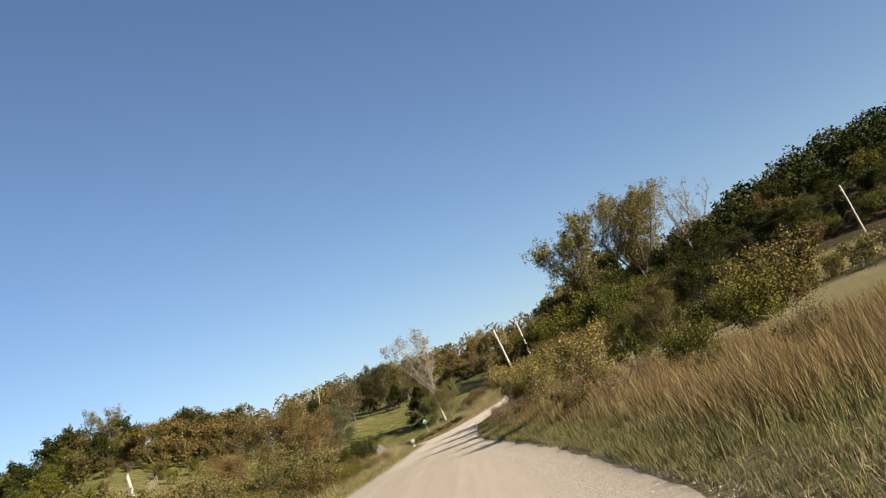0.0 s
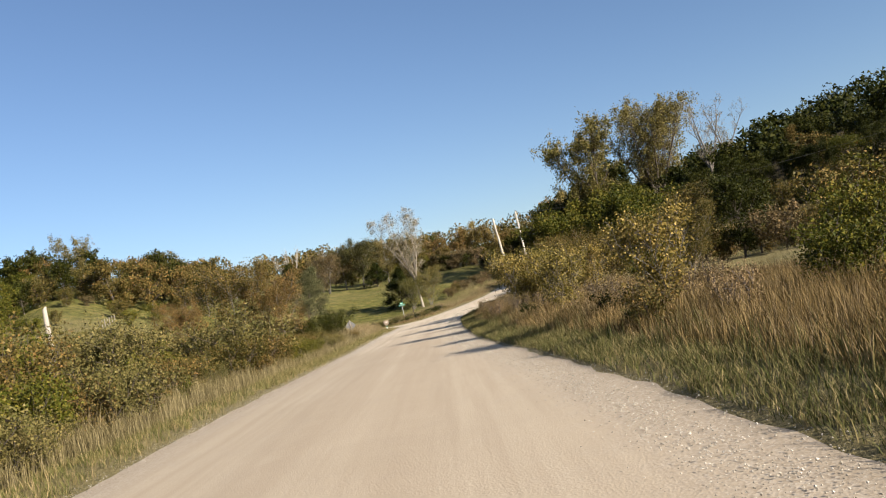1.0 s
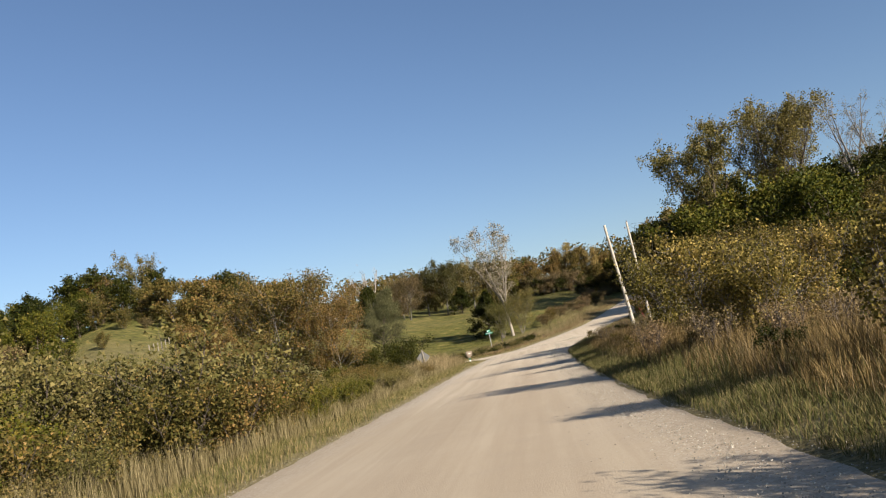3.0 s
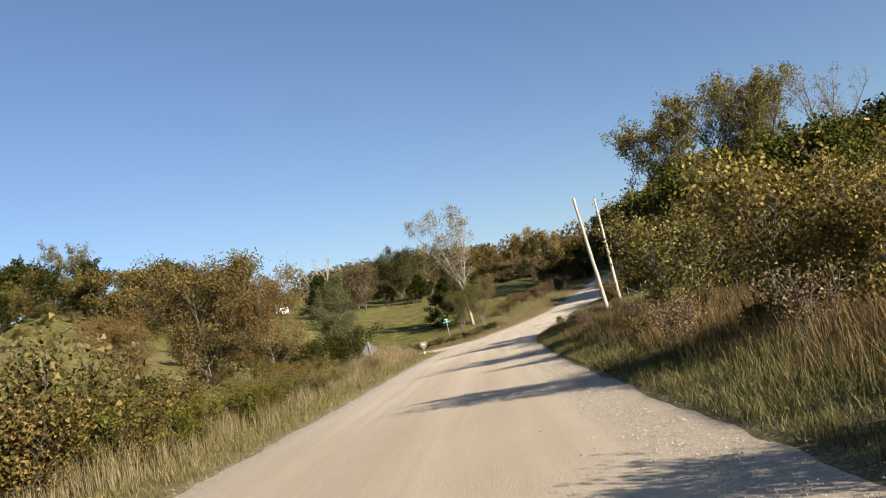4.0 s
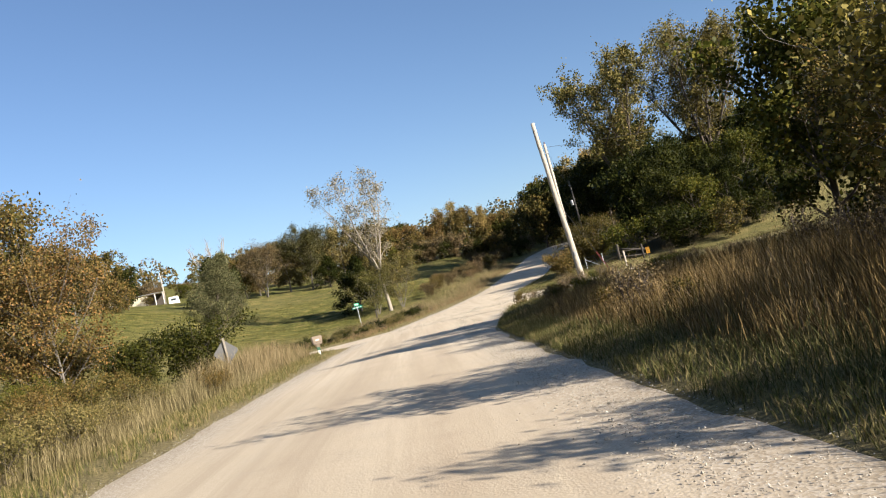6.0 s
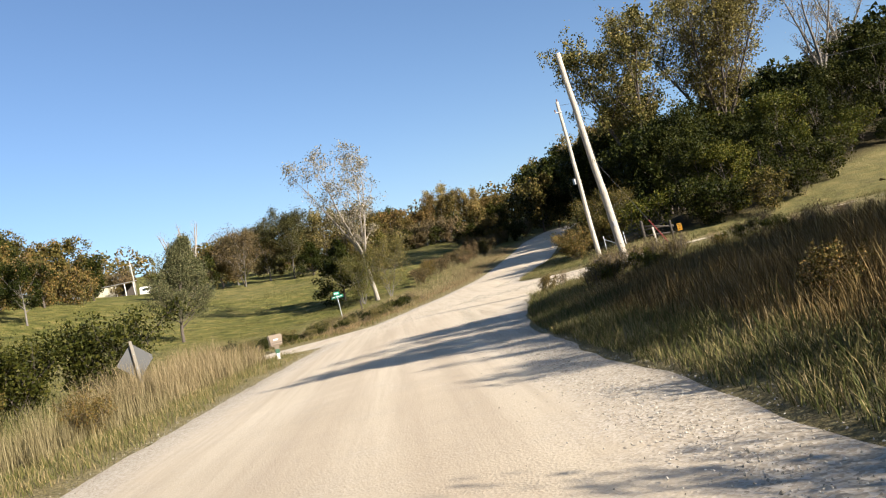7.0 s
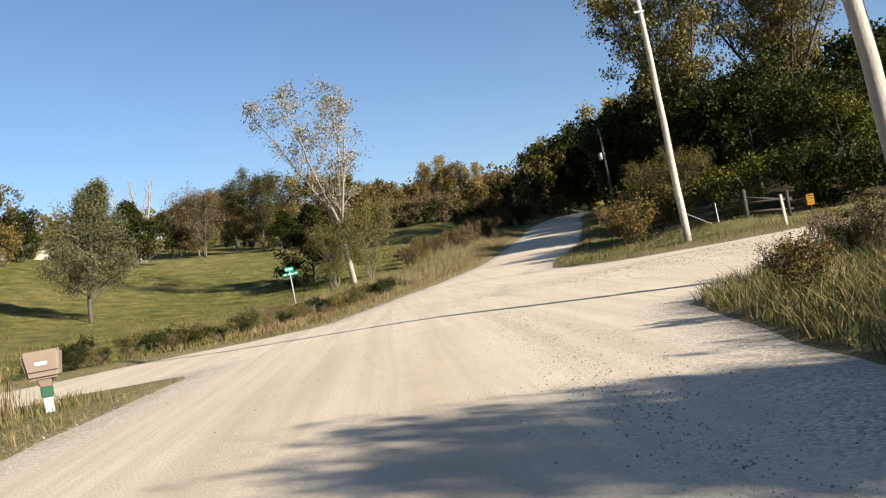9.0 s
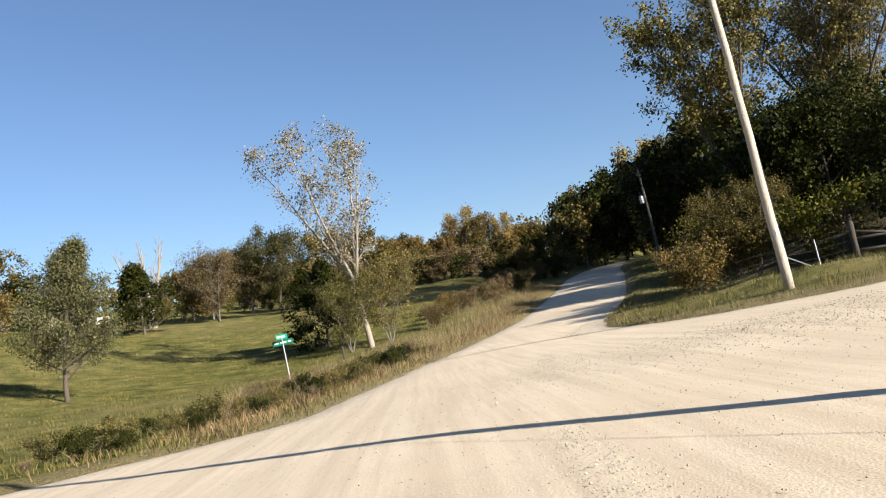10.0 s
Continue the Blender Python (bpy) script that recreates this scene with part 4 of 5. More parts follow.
for i in range(26):
    f = i / 25
    x, y = -78 + f * 86 + rng.normal(0, 2.5), 252 - 22 * f + rng.normal(0, 7)
    wood_tree(("oak_brown", "maple_olive", "maple_olive", "thin_hill", "maple_dark")[rng.integers(5)], x, y, rng.uniform(0.45, 0.9) * (0.6 if x < -28 else 1.0), "field treeline")
for x, y, k, z in ((-47, 93, "elm_bright", 0.32), (-52, 100, "maple_dark", 0.38), (-56, 107, "elm_bright", 0.42), (-61, 116, "maple_olive", 0.45), (-65, 122, "elm_bright", 0.45), (-59, 98, "maple_dark", 0.4), (-67, 110, "maple_olive", 0.45), (-74, 120, "maple_dark", 0.5), (-70, 98, "elm_bright", 0.45), (-78, 108, "maple_olive", 0.5)):
    wood_tree(k, x, y, z * 1.35, "trees on the grassy hill")
for i in range(16):
    f = (i + rng.uniform(0, 1)) / 16
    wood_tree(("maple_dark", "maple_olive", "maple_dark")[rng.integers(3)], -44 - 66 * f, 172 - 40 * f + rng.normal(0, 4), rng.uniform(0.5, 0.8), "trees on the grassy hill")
for i in range(26):
    f = (i + rng.uniform(0, 1)) / 26
    k = ("shrub_brown", "shrub_olive", "shrub_bright")[rng.integers(3)]
    plant("treeline_shrub", KIND[k.replace("shrub", "far")], spot(-70 + 76 * f, 238 - 20 * f + rng.normal(0, 5), rng.uniform(0, 360), rng.uniform(0.9, 1.6)), words[k] + " shrub under the field's treeline", "shrub", "treeline shrubs")
for i in range(16):
    x, y = 2 + 23 * (i + rng.uniform(0, 1)) / 16, 212 + rng.uniform(0, 5)
    plant("treeline_shrub", KIND[("far_dark", "far_brown")[i % 3 == 0]], spot(x, y, rng.uniform(0, 360), rng.uniform(1.2, 1.9)), ("dark green", "brownish twiggy")[i % 3 == 0] + " shrub under the field's treeline", "shrub", "treeline shrubs")
for i in range(22):
    x, y = -56 - 46 * rng.uniform(0, 1), 84 + 62 * rng.uniform(0, 1)
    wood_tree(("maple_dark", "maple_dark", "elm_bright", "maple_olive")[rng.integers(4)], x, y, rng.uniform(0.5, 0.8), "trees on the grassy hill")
for i in range(44):
    f = (i + rng.uniform(0, 1)) / 44
    k = ("shrub_brown", "shrub_olive", "shrub_olive", "shrub_grey")[rng.integers(4)]
    plant("hillside_shrub", KIND[k.replace("shrub", "far")], spot(-42 - 70 * f, 176 - 42 * f + rng.normal(0, 5), rng.uniform(0, 360), rng.uniform(1.3, 2.2)), words[k] + " shrub under the trees on the hill", "shrub", "hillside shrubs")
# tall trees where the road enters the wood
for x, y, k, z in ((33.0, 196, "gold_far", 1.05), (35.5, 202, "gold_far", 1.2), (39, 207, "gold_far", 1.25), (34, 193, "maple_dark", 1.2), (43, 214, "thin_hill", 1.4), (36, 236, "maple_dark", 1.3), (41, 240, "maple_dark", 1.5), (46, 246, "maple_olive", 1.5), (32, 233, "maple_olive", 1.15), (51, 240, "maple_dark", 1.5), (47, 205, "maple_dark", 1.4), (30.5, 184, "maple_dark", 1.0)):
    wood_tree(k, x, y, z, "wood at the road's end")
# brushy bank above the far stretch of road
for i in range(22):
    y = 158 + 58 * (i + rng.uniform(0, 1)) / 22
    x = float(np.interp(y, MAIN_Y, MAIN_X)) - 8.0 - rng.uniform(0, 5)
    k = ("shrub_brown", "shrub_brown", "shrub_olive")[rng.integers(3)]
    plant("bank_shrub", KIND[k.replace("shrub", "far")], spot(x, y, rng.uniform(0, 360), rng.uniform(0.5, 0.95)), words[k] + " shrub on the bank above the road", "shrub", "bank shrubs")
# trees on the hill beyond the thicket
for i in range(30):
    f = i / 29
    x, y = -48 - f * 62 + rng.normal(0, 3), 196 - 66 * f + rng.normal(0, 6)
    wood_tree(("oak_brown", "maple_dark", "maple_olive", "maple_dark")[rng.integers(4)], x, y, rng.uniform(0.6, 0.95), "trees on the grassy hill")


def far_woods(name, seed, count, place, label, leaf="olive"):
    """Distant woods: clumps of leaves over many crowns, as one mass."""
    r = np.random.default_rng(seed)
    x, y = place(r, count)
    z = height(x, y)
    g = Geo()
    crown = r.uniform(2.4, 4.4, count)
    n = 230
    d = unit(r.normal(0, 1, (count, n, 3)))
    at = np.stack((x, y, z + crown * 1.35), 1)[:, None] + d * crown[:, None, None] * np.array((1, 1, 1.15)) * r.uniform(0.7, 1.05, (count, n, 1))
    v, f = leaves(r, at.reshape(-1, 3), 0.3, 0.95, 0.7, 0.0, True)
    g.add(v, f)
    for i in range(count):
        g.tube([(x[i], y[i], z[i] - 0.5), (x[i], y[i], z[i] + crown[i])], (0.25, 0.15), 3, False)
    return tagged(new(name, g.mesh(name, LEAF[leaf])), label, "woods", kind="stuff")


def left_far(r, n):
    x = r.uniform(-320, 120, n)
    return x, 290 + r.uniform(0, 70, n)


def right_far(r, n):
    f = r.uniform(0, 1, n)
    x = 60 + 260 * f
    return x, 185 + r.uniform(-20, 70, n) - 0.35 * x * f


def hill_far(r, n):
    return r.uniform(-330, -110, n), r.uniform(60, 260, n)


far_woods("far_woods", 31, 260, left_far, "distant autumn woods along the skyline")
# dark leaves here paint in the shade on the far hillside
far_woods("far_woods", 32, 260, right_far, "dark woods covering the far hillside", "dark")
far_woods("far_woods", 33, 150, hill_far, "distant woods beyond the grassy hill")

# ---- grasses ----


def grass(name, seed, count, place, tall, width, mat, label, lean=0.35, drift=(0, 0)):
    r = np.random.default_rng(seed)
    x, y, h = place(r, count)
    ok = roads(x, y)[0] > 0.08
    if tall > 0.7:
        ok &= (x < 1) | (r.uniform(0, 1, len(x)) < np.interp(y, (83, 92), (1.0, 0.3)))
    x, y, h = x[ok], y[ok], h[ok]
    grown = (0.4 + 0.6 * smooth(roads(x, y)[0], 0.8, 2.8)) * (1 - 0.12 * smooth(-y, -60, -45) * (x > 0)) if tall > 0.7 else 1.0
    if tall > 0.4:
        # the bank's growth thins to low weeds towards the side road
        grown = grown * np.where((x > 1) & (y < 104), np.interp(y, (62, 72, 82, 88, 95), (1.0, 0.85, 0.66, 0.4, 0.26)), 1.0)
    v, q, t = blades(r, x, y, height(x, y) - 0.03, h * tall * grown, width, lean, drift)
    g = Geo().add(v, q)
    g.f.append(t)
    return tagged(new(name, g.mesh(name, LEAF[mat])), label, "grass", kind="stuff")


def clumped(r, n, per, x_fn, y_lo, y_hi, sigma):
    """Blades in tufts."""
    m = n // per
    cy = r.uniform(y_lo, y_hi, m)
    cx = x_fn(r, cy)
    hh = r.uniform(0.65, 1.15, m)
    k = np.repeat(np.arange(m), per)
    return cx[k] + r.normal(0, sigma, len(k)), cy[k] + r.normal(0, sigma, len(k)), hh[k]


def edge_x(y, sgn, off):
    return np.interp(y, MAIN_Y, MAIN_X) + sgn * (3.55 + off) + np.where(np.asarray(sgn) > 0, shoulder(y), 0.0)


grass("tall_grass", 41, 160000, lambda r, n: clumped(r, n, 44, lambda r, y: edge_x(y, 1, 1.3 + r.uniform(0, 1, len(y)) ** 1.2 * 9), 8, 86, 0.2), 0.9, 0.0085, "rust", "tall reddish-brown bluestem grass on the roadside bank", 0.28, (-0.04, 0.02))
grass("tall_grass", 51, 30000, lambda r, n: clumped(r, n, 26, lambda r, y: edge_x(y, 1, 1.2 + r.uniform(0, 1, len(y)) ** 1.1 * 10), 8, 86, 0.22), 0.85, 0.008, "tan", "tall straw-coloured grass on the roadside bank", 0.4, (-0.05, 0.0))
grass("tall_grass", 42, 22000, lambda r, n: clumped(r, n, 30, lambda r, y: edge_x(y, 1, 0.9 + r.uniform(0, 1, len(y)) * 7), 6, 87, 0.2), 0.55, 0.009, "verge", "green and tan grass among the tall bluestem", 0.5)
grass("verge_grass", 43, 52000, lambda r, n: clumped(r, n, 24, lambda r, y: edge_x(y, 1, 0.1 + r.uniform(0, 1, len(y)) ** 1.2 * 2.6), 4, 95, 0.16), 0.2, 0.008, "verge", "short green and tan grass on the road verge", 0.6)
grass("tall_grass", 44, 34000, lambda r, n: clumped(r, n, 36, lambda r, y: edge_x(y, -1, 1.4 + r.uniform(0, 1, len(y)) * 3.0), 8, 97, 0.15), 0.95, 0.010, "tan", "tall straw-coloured grass along the road", 0.25)
grass("verge_grass", 45, 30000, lambda r, n: clumped(r, n, 24, lambda r, y: edge_x(y, -1, 0.3 + r.uniform(0, 1, len(y)) * 1.6), 6, 98, 0.14), 0.22, 0.011, "verge", "short green and tan grass on the road verge", 0.6)
grass("tall_grass", 53, 9000, lambda r, n: clumped(r, n, 36, lambda r, y: edge_x(y, -1, 1.6 + r.uniform(0, 1, len(y)) * 3.0), 86, 97, 0.15), 1.3, 0.011, "tan", "tall straw-coloured grass beside the mailbox", 0.25)
grass("understory_grass", 46, 22000, lambda r, n: clumped(r, n, 26, lambda r, y: edge_x(y, -1, 4 + r.uniform(0, 1, len(y)) * 14), 10, 98, 0.3), 0.7, 0.018, "verge", "green and tan grass between the shrubs", 0.5)
grass("bank_grass", 54, 30000, lambda r, n: clumped(r, n, 22, lambda r, y: edge_x(y, 1, 1.2 + r.uniform(0, 1, len(y)) * 9), 80, 99, 0.22), 0.36, 0.013, "verge", "leafy green and tan weeds at the corner of the side road", 1.0)
grass("weeds", 47, 38000, lambda r, n: clumped(r, n, 26, lambda r, y: edge_x(y, -1, 1.2 + r.uniform(0, 1, len(y)) ** 1.3 * 8), 124, 192, 0.3), 0.9, 0.016, "tan", "dry tan weeds on the bank above the road", 0.5)
grass("weeds", 52, 11000, lambda r, n: clumped(r, n, 26, lambda r, y: edge_x(y, -1, 1.0 + r.uniform(0, 1, len(y)) ** 1.3 * 4), 109, 190, 0.5), 0.36, 0.018, "dry_weed", "low grey-brown weeds along the road", 0.7)
grass("verge_grass", 48, 20000, lambda r, n: clumped(r, n, 24, lambda r, y: edge_x(y, 1, 0.4 + r.uniform(0, 1, len(y)) * 5), 118, 190, 0.25), 0.26, 0.013, "verge", "short grass on the verge at the fork", 0.6)


grass("verge_grass", 55, 52000, lambda r, n: clumped(r, n, 24, lambda r, y: edge_x(y, 1, 0.0 + r.uniform(0, 1, len(y)) * 1.4), 8, 92, 0.16), 0.2, 0.009, "verge", "short dry grass beside the gravel", 0.7)


def bank_place(r, n):
    m = n // 24
    cx = r.uniform(4, 60, m)
    cy = np.interp(cx, (4, 9, 17, 27, 60), (104, 107.6, 107.6, 104.6, 100)) + np.where(r.uniform(0, 1, m) < 0.4, -1, 1) * (3.5 + r.uniform(0, 1, m) ** 1.3 * 14)
    k = np.repeat(np.arange(m), 24)
    return cx[k] + r.normal(0, 0.25, len(k)), cy[k] + r.normal(0, 0.25, len(k)), r.uniform(0.6, 1.2, m)[k]


grass("bank_grass", 49, 48000, bank_place, 0.3, 0.014, "verge", "green and tan grass beside the side road", 0.6)


def field_place(r, n):
    m = n // 14
    cx, cy = r.uniform(-45, 2, m), 111 + 75 * r.uniform(0, 1, m) ** 1.5
    k = np.repeat(np.arange(m), 14)
    return cx[k] + r.normal(0, 0.3, len(k)), cy[k] + r.normal(0, 0.3, len(k)), r.uniform(0.5, 1.2, m)[k]


grass("pasture_grass", 50, 34000, field_place, 0.24, 0.03, "field", "short pasture grass of the green field", 0.7)

# bushy weeds: along the bank past the junction and round the leaning pole
r = np.random.default_rng(70)
for i in range(98):
    if i < 90:
        y = 109 + 30 * ((i + r.uniform(0, 1)) / 110)
        x = float(edge_x(y, -1, 1.6 + r.uniform(0, 1) ** 1.5 * 6))
        if y < 118:
            x -= 4 * (118 - y) / 7
    else:
        x, y = r.uniform(5.5, 15), r.uniform(86, 96)
    if i < 90 and y < 132 and i % 3:
        plant("weed", KIND[("far_dark", "far_grey")[i % 2]], spot(x, y, r.uniform(0, 360), r.uniform(0.16, 0.38)), ("dark green", "grey-green")[i % 2] + " leafy weed on the roadside bank", "weed", "roadside weeds")
        continue
    plant("weed", KIND["weed_brown"], spot(x, y, r.uniform(0, 360), r.uniform(0.2, 0.45 + 0.4 * float(smooth(y, 116, 126))) if i < 90 else r.uniform(0.35, 0.6)), "dry brown leafy weed on the roadside bank", "weed", "roadside weeds")

# leafy weeds and young growth that break up the tall grass on the right
for i in range(48):
    y = 16 + 58 * (i + r.uniform(0, 1)) / 48
    x = float(edge_x(y, 1, 1.6 + r.uniform(0, 1) ** 1.3 * 6))
    k, words_ = (("weed_brown", "dry brown leafy"), ("far_olive", "low olive-leaved"), ("far_dark", "dark green leafy"))[r.integers(3)]
    plant("weed", KIND[k], spot(x, y, r.uniform(0, 360), r.uniform(0.7, 1.1) if k == "weed_brown" else r.uniform(0.18, 0.36)), words_ + " weed standing in the tall grass", "weed", "bank weeds")

# low leafy weeds on the corner where the side road leaves
for i in range(40):
    y = r.uniform(83, 98)
    x = float(edge_x(y, 1, 1.0 + r.uniform(0, 1) * 8))
    if float(roads(x, y)[0]) < 0.7:
        continue
    k, words_ = (("weed_brown", "dry brown leafy"), ("far_olive", "low olive-leaved"), ("far_bright", "low green leafy"))[i % 3]
    plant("weed", KIND[k], spot(x, y, r.uniform(0, 360), r.uniform(0.5, 0.8) if k == "weed_brown" else r.uniform(0.16, 0.32)), words_ + " weed at the corner of the side road", "weed", "corner weeds")

# ---- loose stone ----
r = np.random.default_rng(60)
n = 46000
sy = 5 + 125 * r.uniform(0, 1, n) ** 1.15
s = np.where(r.uniform(0, 1, n) < 0.8, 1.0, -1.0)
# a ridge of thrown stone along the right, a thin line of it along the left
ridge = r.uniform(0, 1, n) < 0.6
off = np.where(s > 0, np.where(ridge, r.normal(-0.62, 0.2, n), -np.abs(r.normal(0, 0.7, n)) + 0.3), r.normal(-0.02, 0.2, n))
sx = edge_x(sy, s, off)
extra = r.uniform(0, 1, n) < 0.12
sx = np.where(extra, r.normal(4, 5, n), sx)
sy = np.where(extra, r.normal(107, 6, n), sy)
patch = r.uniform(0, 1, n) < 0.06
sx, sy = np.where(patch, r.normal(8.6, 2.2, n), sx), np.where(patch, r.normal(107.0, 2.0, n), sy)
extra |= patch
okay = (np.abs(roads(sx, sy)[0]) < 1.8) | (extra & (roads(sx, sy)[0] < 0))
sx, sy = sx[okay], sy[okay]
n = len(sx)
size = r.uniform(0.004, 0.012, n) * (1 + 0.7 * (r.uniform(0, 1, n) > 0.96)) * np.where(patch[okay], 1.7, 1.0)
octa = np.array(((1, 0, 0), (0, 1, 0), (-1, 0, 0), (0, -1, 0), (0, 0, 0.8), (0, 0, -0.5)))
zz = np.maximum(height(sx, sy), roads(sx, sy)[1] + 0.02)
vs = np.stack((sx, sy, zz), 1)[:, None] + octa[None] * size[:, None, None] * r.uniform(0.6, 1.3, (n, 6, 1))
tri = np.array(((0, 1, 4), (1, 2, 4), (2, 3, 4), (3, 0, 4), (1, 0, 5), (2, 1, 5), (3, 2, 5), (0, 3, 5)))
tagged(new("loose_gravel", Geo().add(vs, (np.arange(n)[:, None, None] * 6 + tri).reshape(-1, 3)).mesh("loose_gravel", STONE)), "loose pale limestone chips along the road's edge", "gravel", kind="stuff")

# ---- utility poles ----


def utility_pole(x, y, tall, lean, label, arm=True, wood=POLE_WOOD):
    """A tapered wooden pole that leans a little, with its insulators and ground wire."""
    ob = thing("utility_pole", spot(x, y, 0, 1, 0, 0, lean), label, "utility pole", "poles at the junction")
    hs = np.linspace(-0.4, tall, 9)
    rr = np.random.default_rng(int(x * 10))
    line = np.stack((rr.normal(0, 0.012, 9), rr.normal(0, 0.012, 9), hs), 1)
    part("shaft", Geo().tube(line, np.linspace(0.165, 0.105, 9), 12), wood, ob, smooth=True)
    part("ground_wire", Geo().tube([(0.15, -0.08, 0.1), (0.125, -0.07, tall * 0.5), (0.10, -0.06, tall - 0.4)], (0.008,) * 3, 5), WIRE, ob)
    part("number_tag", Geo().box((-0.05, -0.172, 1.75), (0.05, -0.16, 1.95), 0.004), STEEL, ob, "small metal tag")
    if arm:
        part("bracket", Geo().box((-0.35, -0.14, tall - 0.75), (0.12, -0.10, tall - 0.68), 0.01), STEEL, ob)
        for px, pz in ((-0.33, tall - 0.68), (0.0, tall)):
            ins = Geo().tube([(px, -0.12 if px else 0, pz), (px, -0.12 if px else 0, pz + 0.06), (px, -0.12 if px else 0, pz + 0.10), (px, -0.12 if px else 0, pz + 0.18)], (0.02, 0.055, 0.03, 0.05), 8)
            part("insulator", ins, CERAMIC, ob)
    return ob


pole_a = utility_pole(8.75, 95.95, 8.9, -4.4, "pale weathered wooden utility pole with rusty stains", False)
pole_b = utility_pole(13.2, 117.8, 10.75, -1.4, "tall pale wooden utility pole beside the side road")
pole_c = utility_pole(28.2, 179.0, 10.5, -2.0, "dark grey utility pole with a transformer in front of dark woods", True, POLE_GREY)
can = Geo().tube([(-0.42, 0, 6.7), (-0.42, 0, 6.75), (-0.42, 0, 7.5), (-0.42, 0, 7.56)], (0.2, 0.23, 0.23, 0.12), 14)
part("transformer", can, STEEL, pole_c, "grey transformer can")
pole_s = utility_pole(61.9, 112.5, 11.0, -2.5, "pale wooden utility pole on the wooded slope")
pole_l = thing("broken_pole", spot(-19.3, 52.0, 0, 1.26, 0, 0, -1), "short broken-off pale wooden pole among shrubs", "utility pole")
part("shaft", Geo().tube([(0, 0, -0.3), (0.02, 0, 1.6), (0, 0.02, 2.8), (0.03, 0, 3.7), (0.09, 0.02, 3.82)], (0.119, 0.109, 0.103, 0.088, 0.03), 12), POLE_AGED, pole_l, smooth=True)


def wire(name, a, b, sag, rad, label):
    t = np.linspace(0, 1, 17)[:, None]
    p = np.array(a) * (1 - t) + np.array(b) * t
    p[:, 2] -= sag * 4 * (t * (1 - t))[:, 0]
    return tagged(new(name, Geo().tube(p, np.full(17, rad), 5).mesh(name, WIRE)), label, "cable")


top_a = pole_a.matrix_basis @ Vector((0, 0, 8.3))
top_b = pole_b.matrix_basis @ Vector((0, 0, 10.5))
top_c = pole_c.matrix_basis @ Vector((0, 0, 9.9))
top_s = pole_s.matrix_basis @ Vector((0, 0, 10.8))
wire("overhead_wire", top_b, top_s, 1.3, 0.012, "dark overhead wire running along the wooded slope")
wire("overhead_wire", top_b, top_c, 0.7, 0.012, "dark overhead wire between the poles")
foot = Vector((9.3, 91.2, float(height(9.3, 91.2)) + 0.02))
high = pole_a.matrix_basis @ Vector((0, 0, 4.6))
guy = thing("guy_wire", Matrix.Identity(4), "steel guy wire with a red plastic guard beside the pole", "cable")
part("strand", Geo().tube([foot, foot.lerp(high, 0.5), high], (0.008,) * 3, 5), WIRE, guy)
part("guard", Geo().tube([foot.lerp(high, 0.03), foot.lerp(high, 0.2), foot.lerp(high, 0.34)], (0.021,) * 3, 8), RED, guy, "red plastic guard")

# ---- signs and mailbox ----
POST_GREY = mat_plain("weathered_grey_post", (0.24, 0.21, 0.16), 0.8, 0, 0.4, 6.0)
diamond = thing("diamond_sign", spot(-7.95, 88.7, 20, 1, 0.12, 0, -3), "grey back of a diamond warning sign on a wooden post", "road sign")
part("post", Geo().box((-0.045, -0.045, -0.4), (0.045, 0.045, 2.1), 0.012), POST_GREY, diamond)
plate = bmesh.new()
bmesh.ops.create_cube(plate, size=1)
for v in plate.verts:
    v.co = Vector((v.co.x * 0.76, v.co.y * 0.006, v.co.z * 0.76))
bmesh.ops.bevel(plate, geom=[e for e in plate.edges if abs(e.verts[0].co.y - e.verts[1].co.y) > 0.001], offset=0.05, segments=3, affect="EDGES")
part("plate", Geo().bm(plate, pose(0, 0.056, 1.5, 0, 45, 0)), SIGN_BACK, diamond, "dull aluminium back")
for z in (1.3, 1.7):
    b = bmesh.new()
    bmesh.ops.create_cone(b, cap_ends=True, segments=8, radius1=0.014, radius2=0.014, depth=0.03)
    part("bolt", Geo().bm(b, pose(0, -0.06, z, 90, 0, 0)), STEEL, diamond)

mail = thing("mailbox", spot(-5.2, 96.5, 13, 0.82), "tan moulded mailbox on a post with a dark green band", "mailbox")
part("post", Geo().box((-0.075, -0.075, -0.3), (0.075, 0.075, 0.34), 0.012), WHITE, mail, "white square post")
part("band", Geo().box((-0.10, -0.10, 0.26), (0.10, 0.10, 0.46), 0.015), GREEN_BAND, mail)


def tapered(wide_lo, deep_lo, z_lo, wide_hi, deep_hi, z_hi, edge, crown=0.0):
    """A moulded block that widens upwards, with rounded edges and a domed top."""
    bm = bmesh.new()
    bmesh.ops.create_cube(bm, size=1)
    for v in bm.verts:
        w, d, z = (wide_hi, deep_hi, z_hi) if v.co.z > 0 else (wide_lo, deep_lo, z_lo)
        v.co = Vector((v.co.x * w, v.co.y * d, z))
    bmesh.ops.bevel(bm, geom=bm.edges[:], offset=edge, segments=3, affect="EDGES")
    if crown:
        for v in bm.verts:
            if v.co.z > z_hi - edge * 0.5:
                v.co.z += crown * (1 - (2 * v.co.x / wide_hi) ** 2)
    return bm


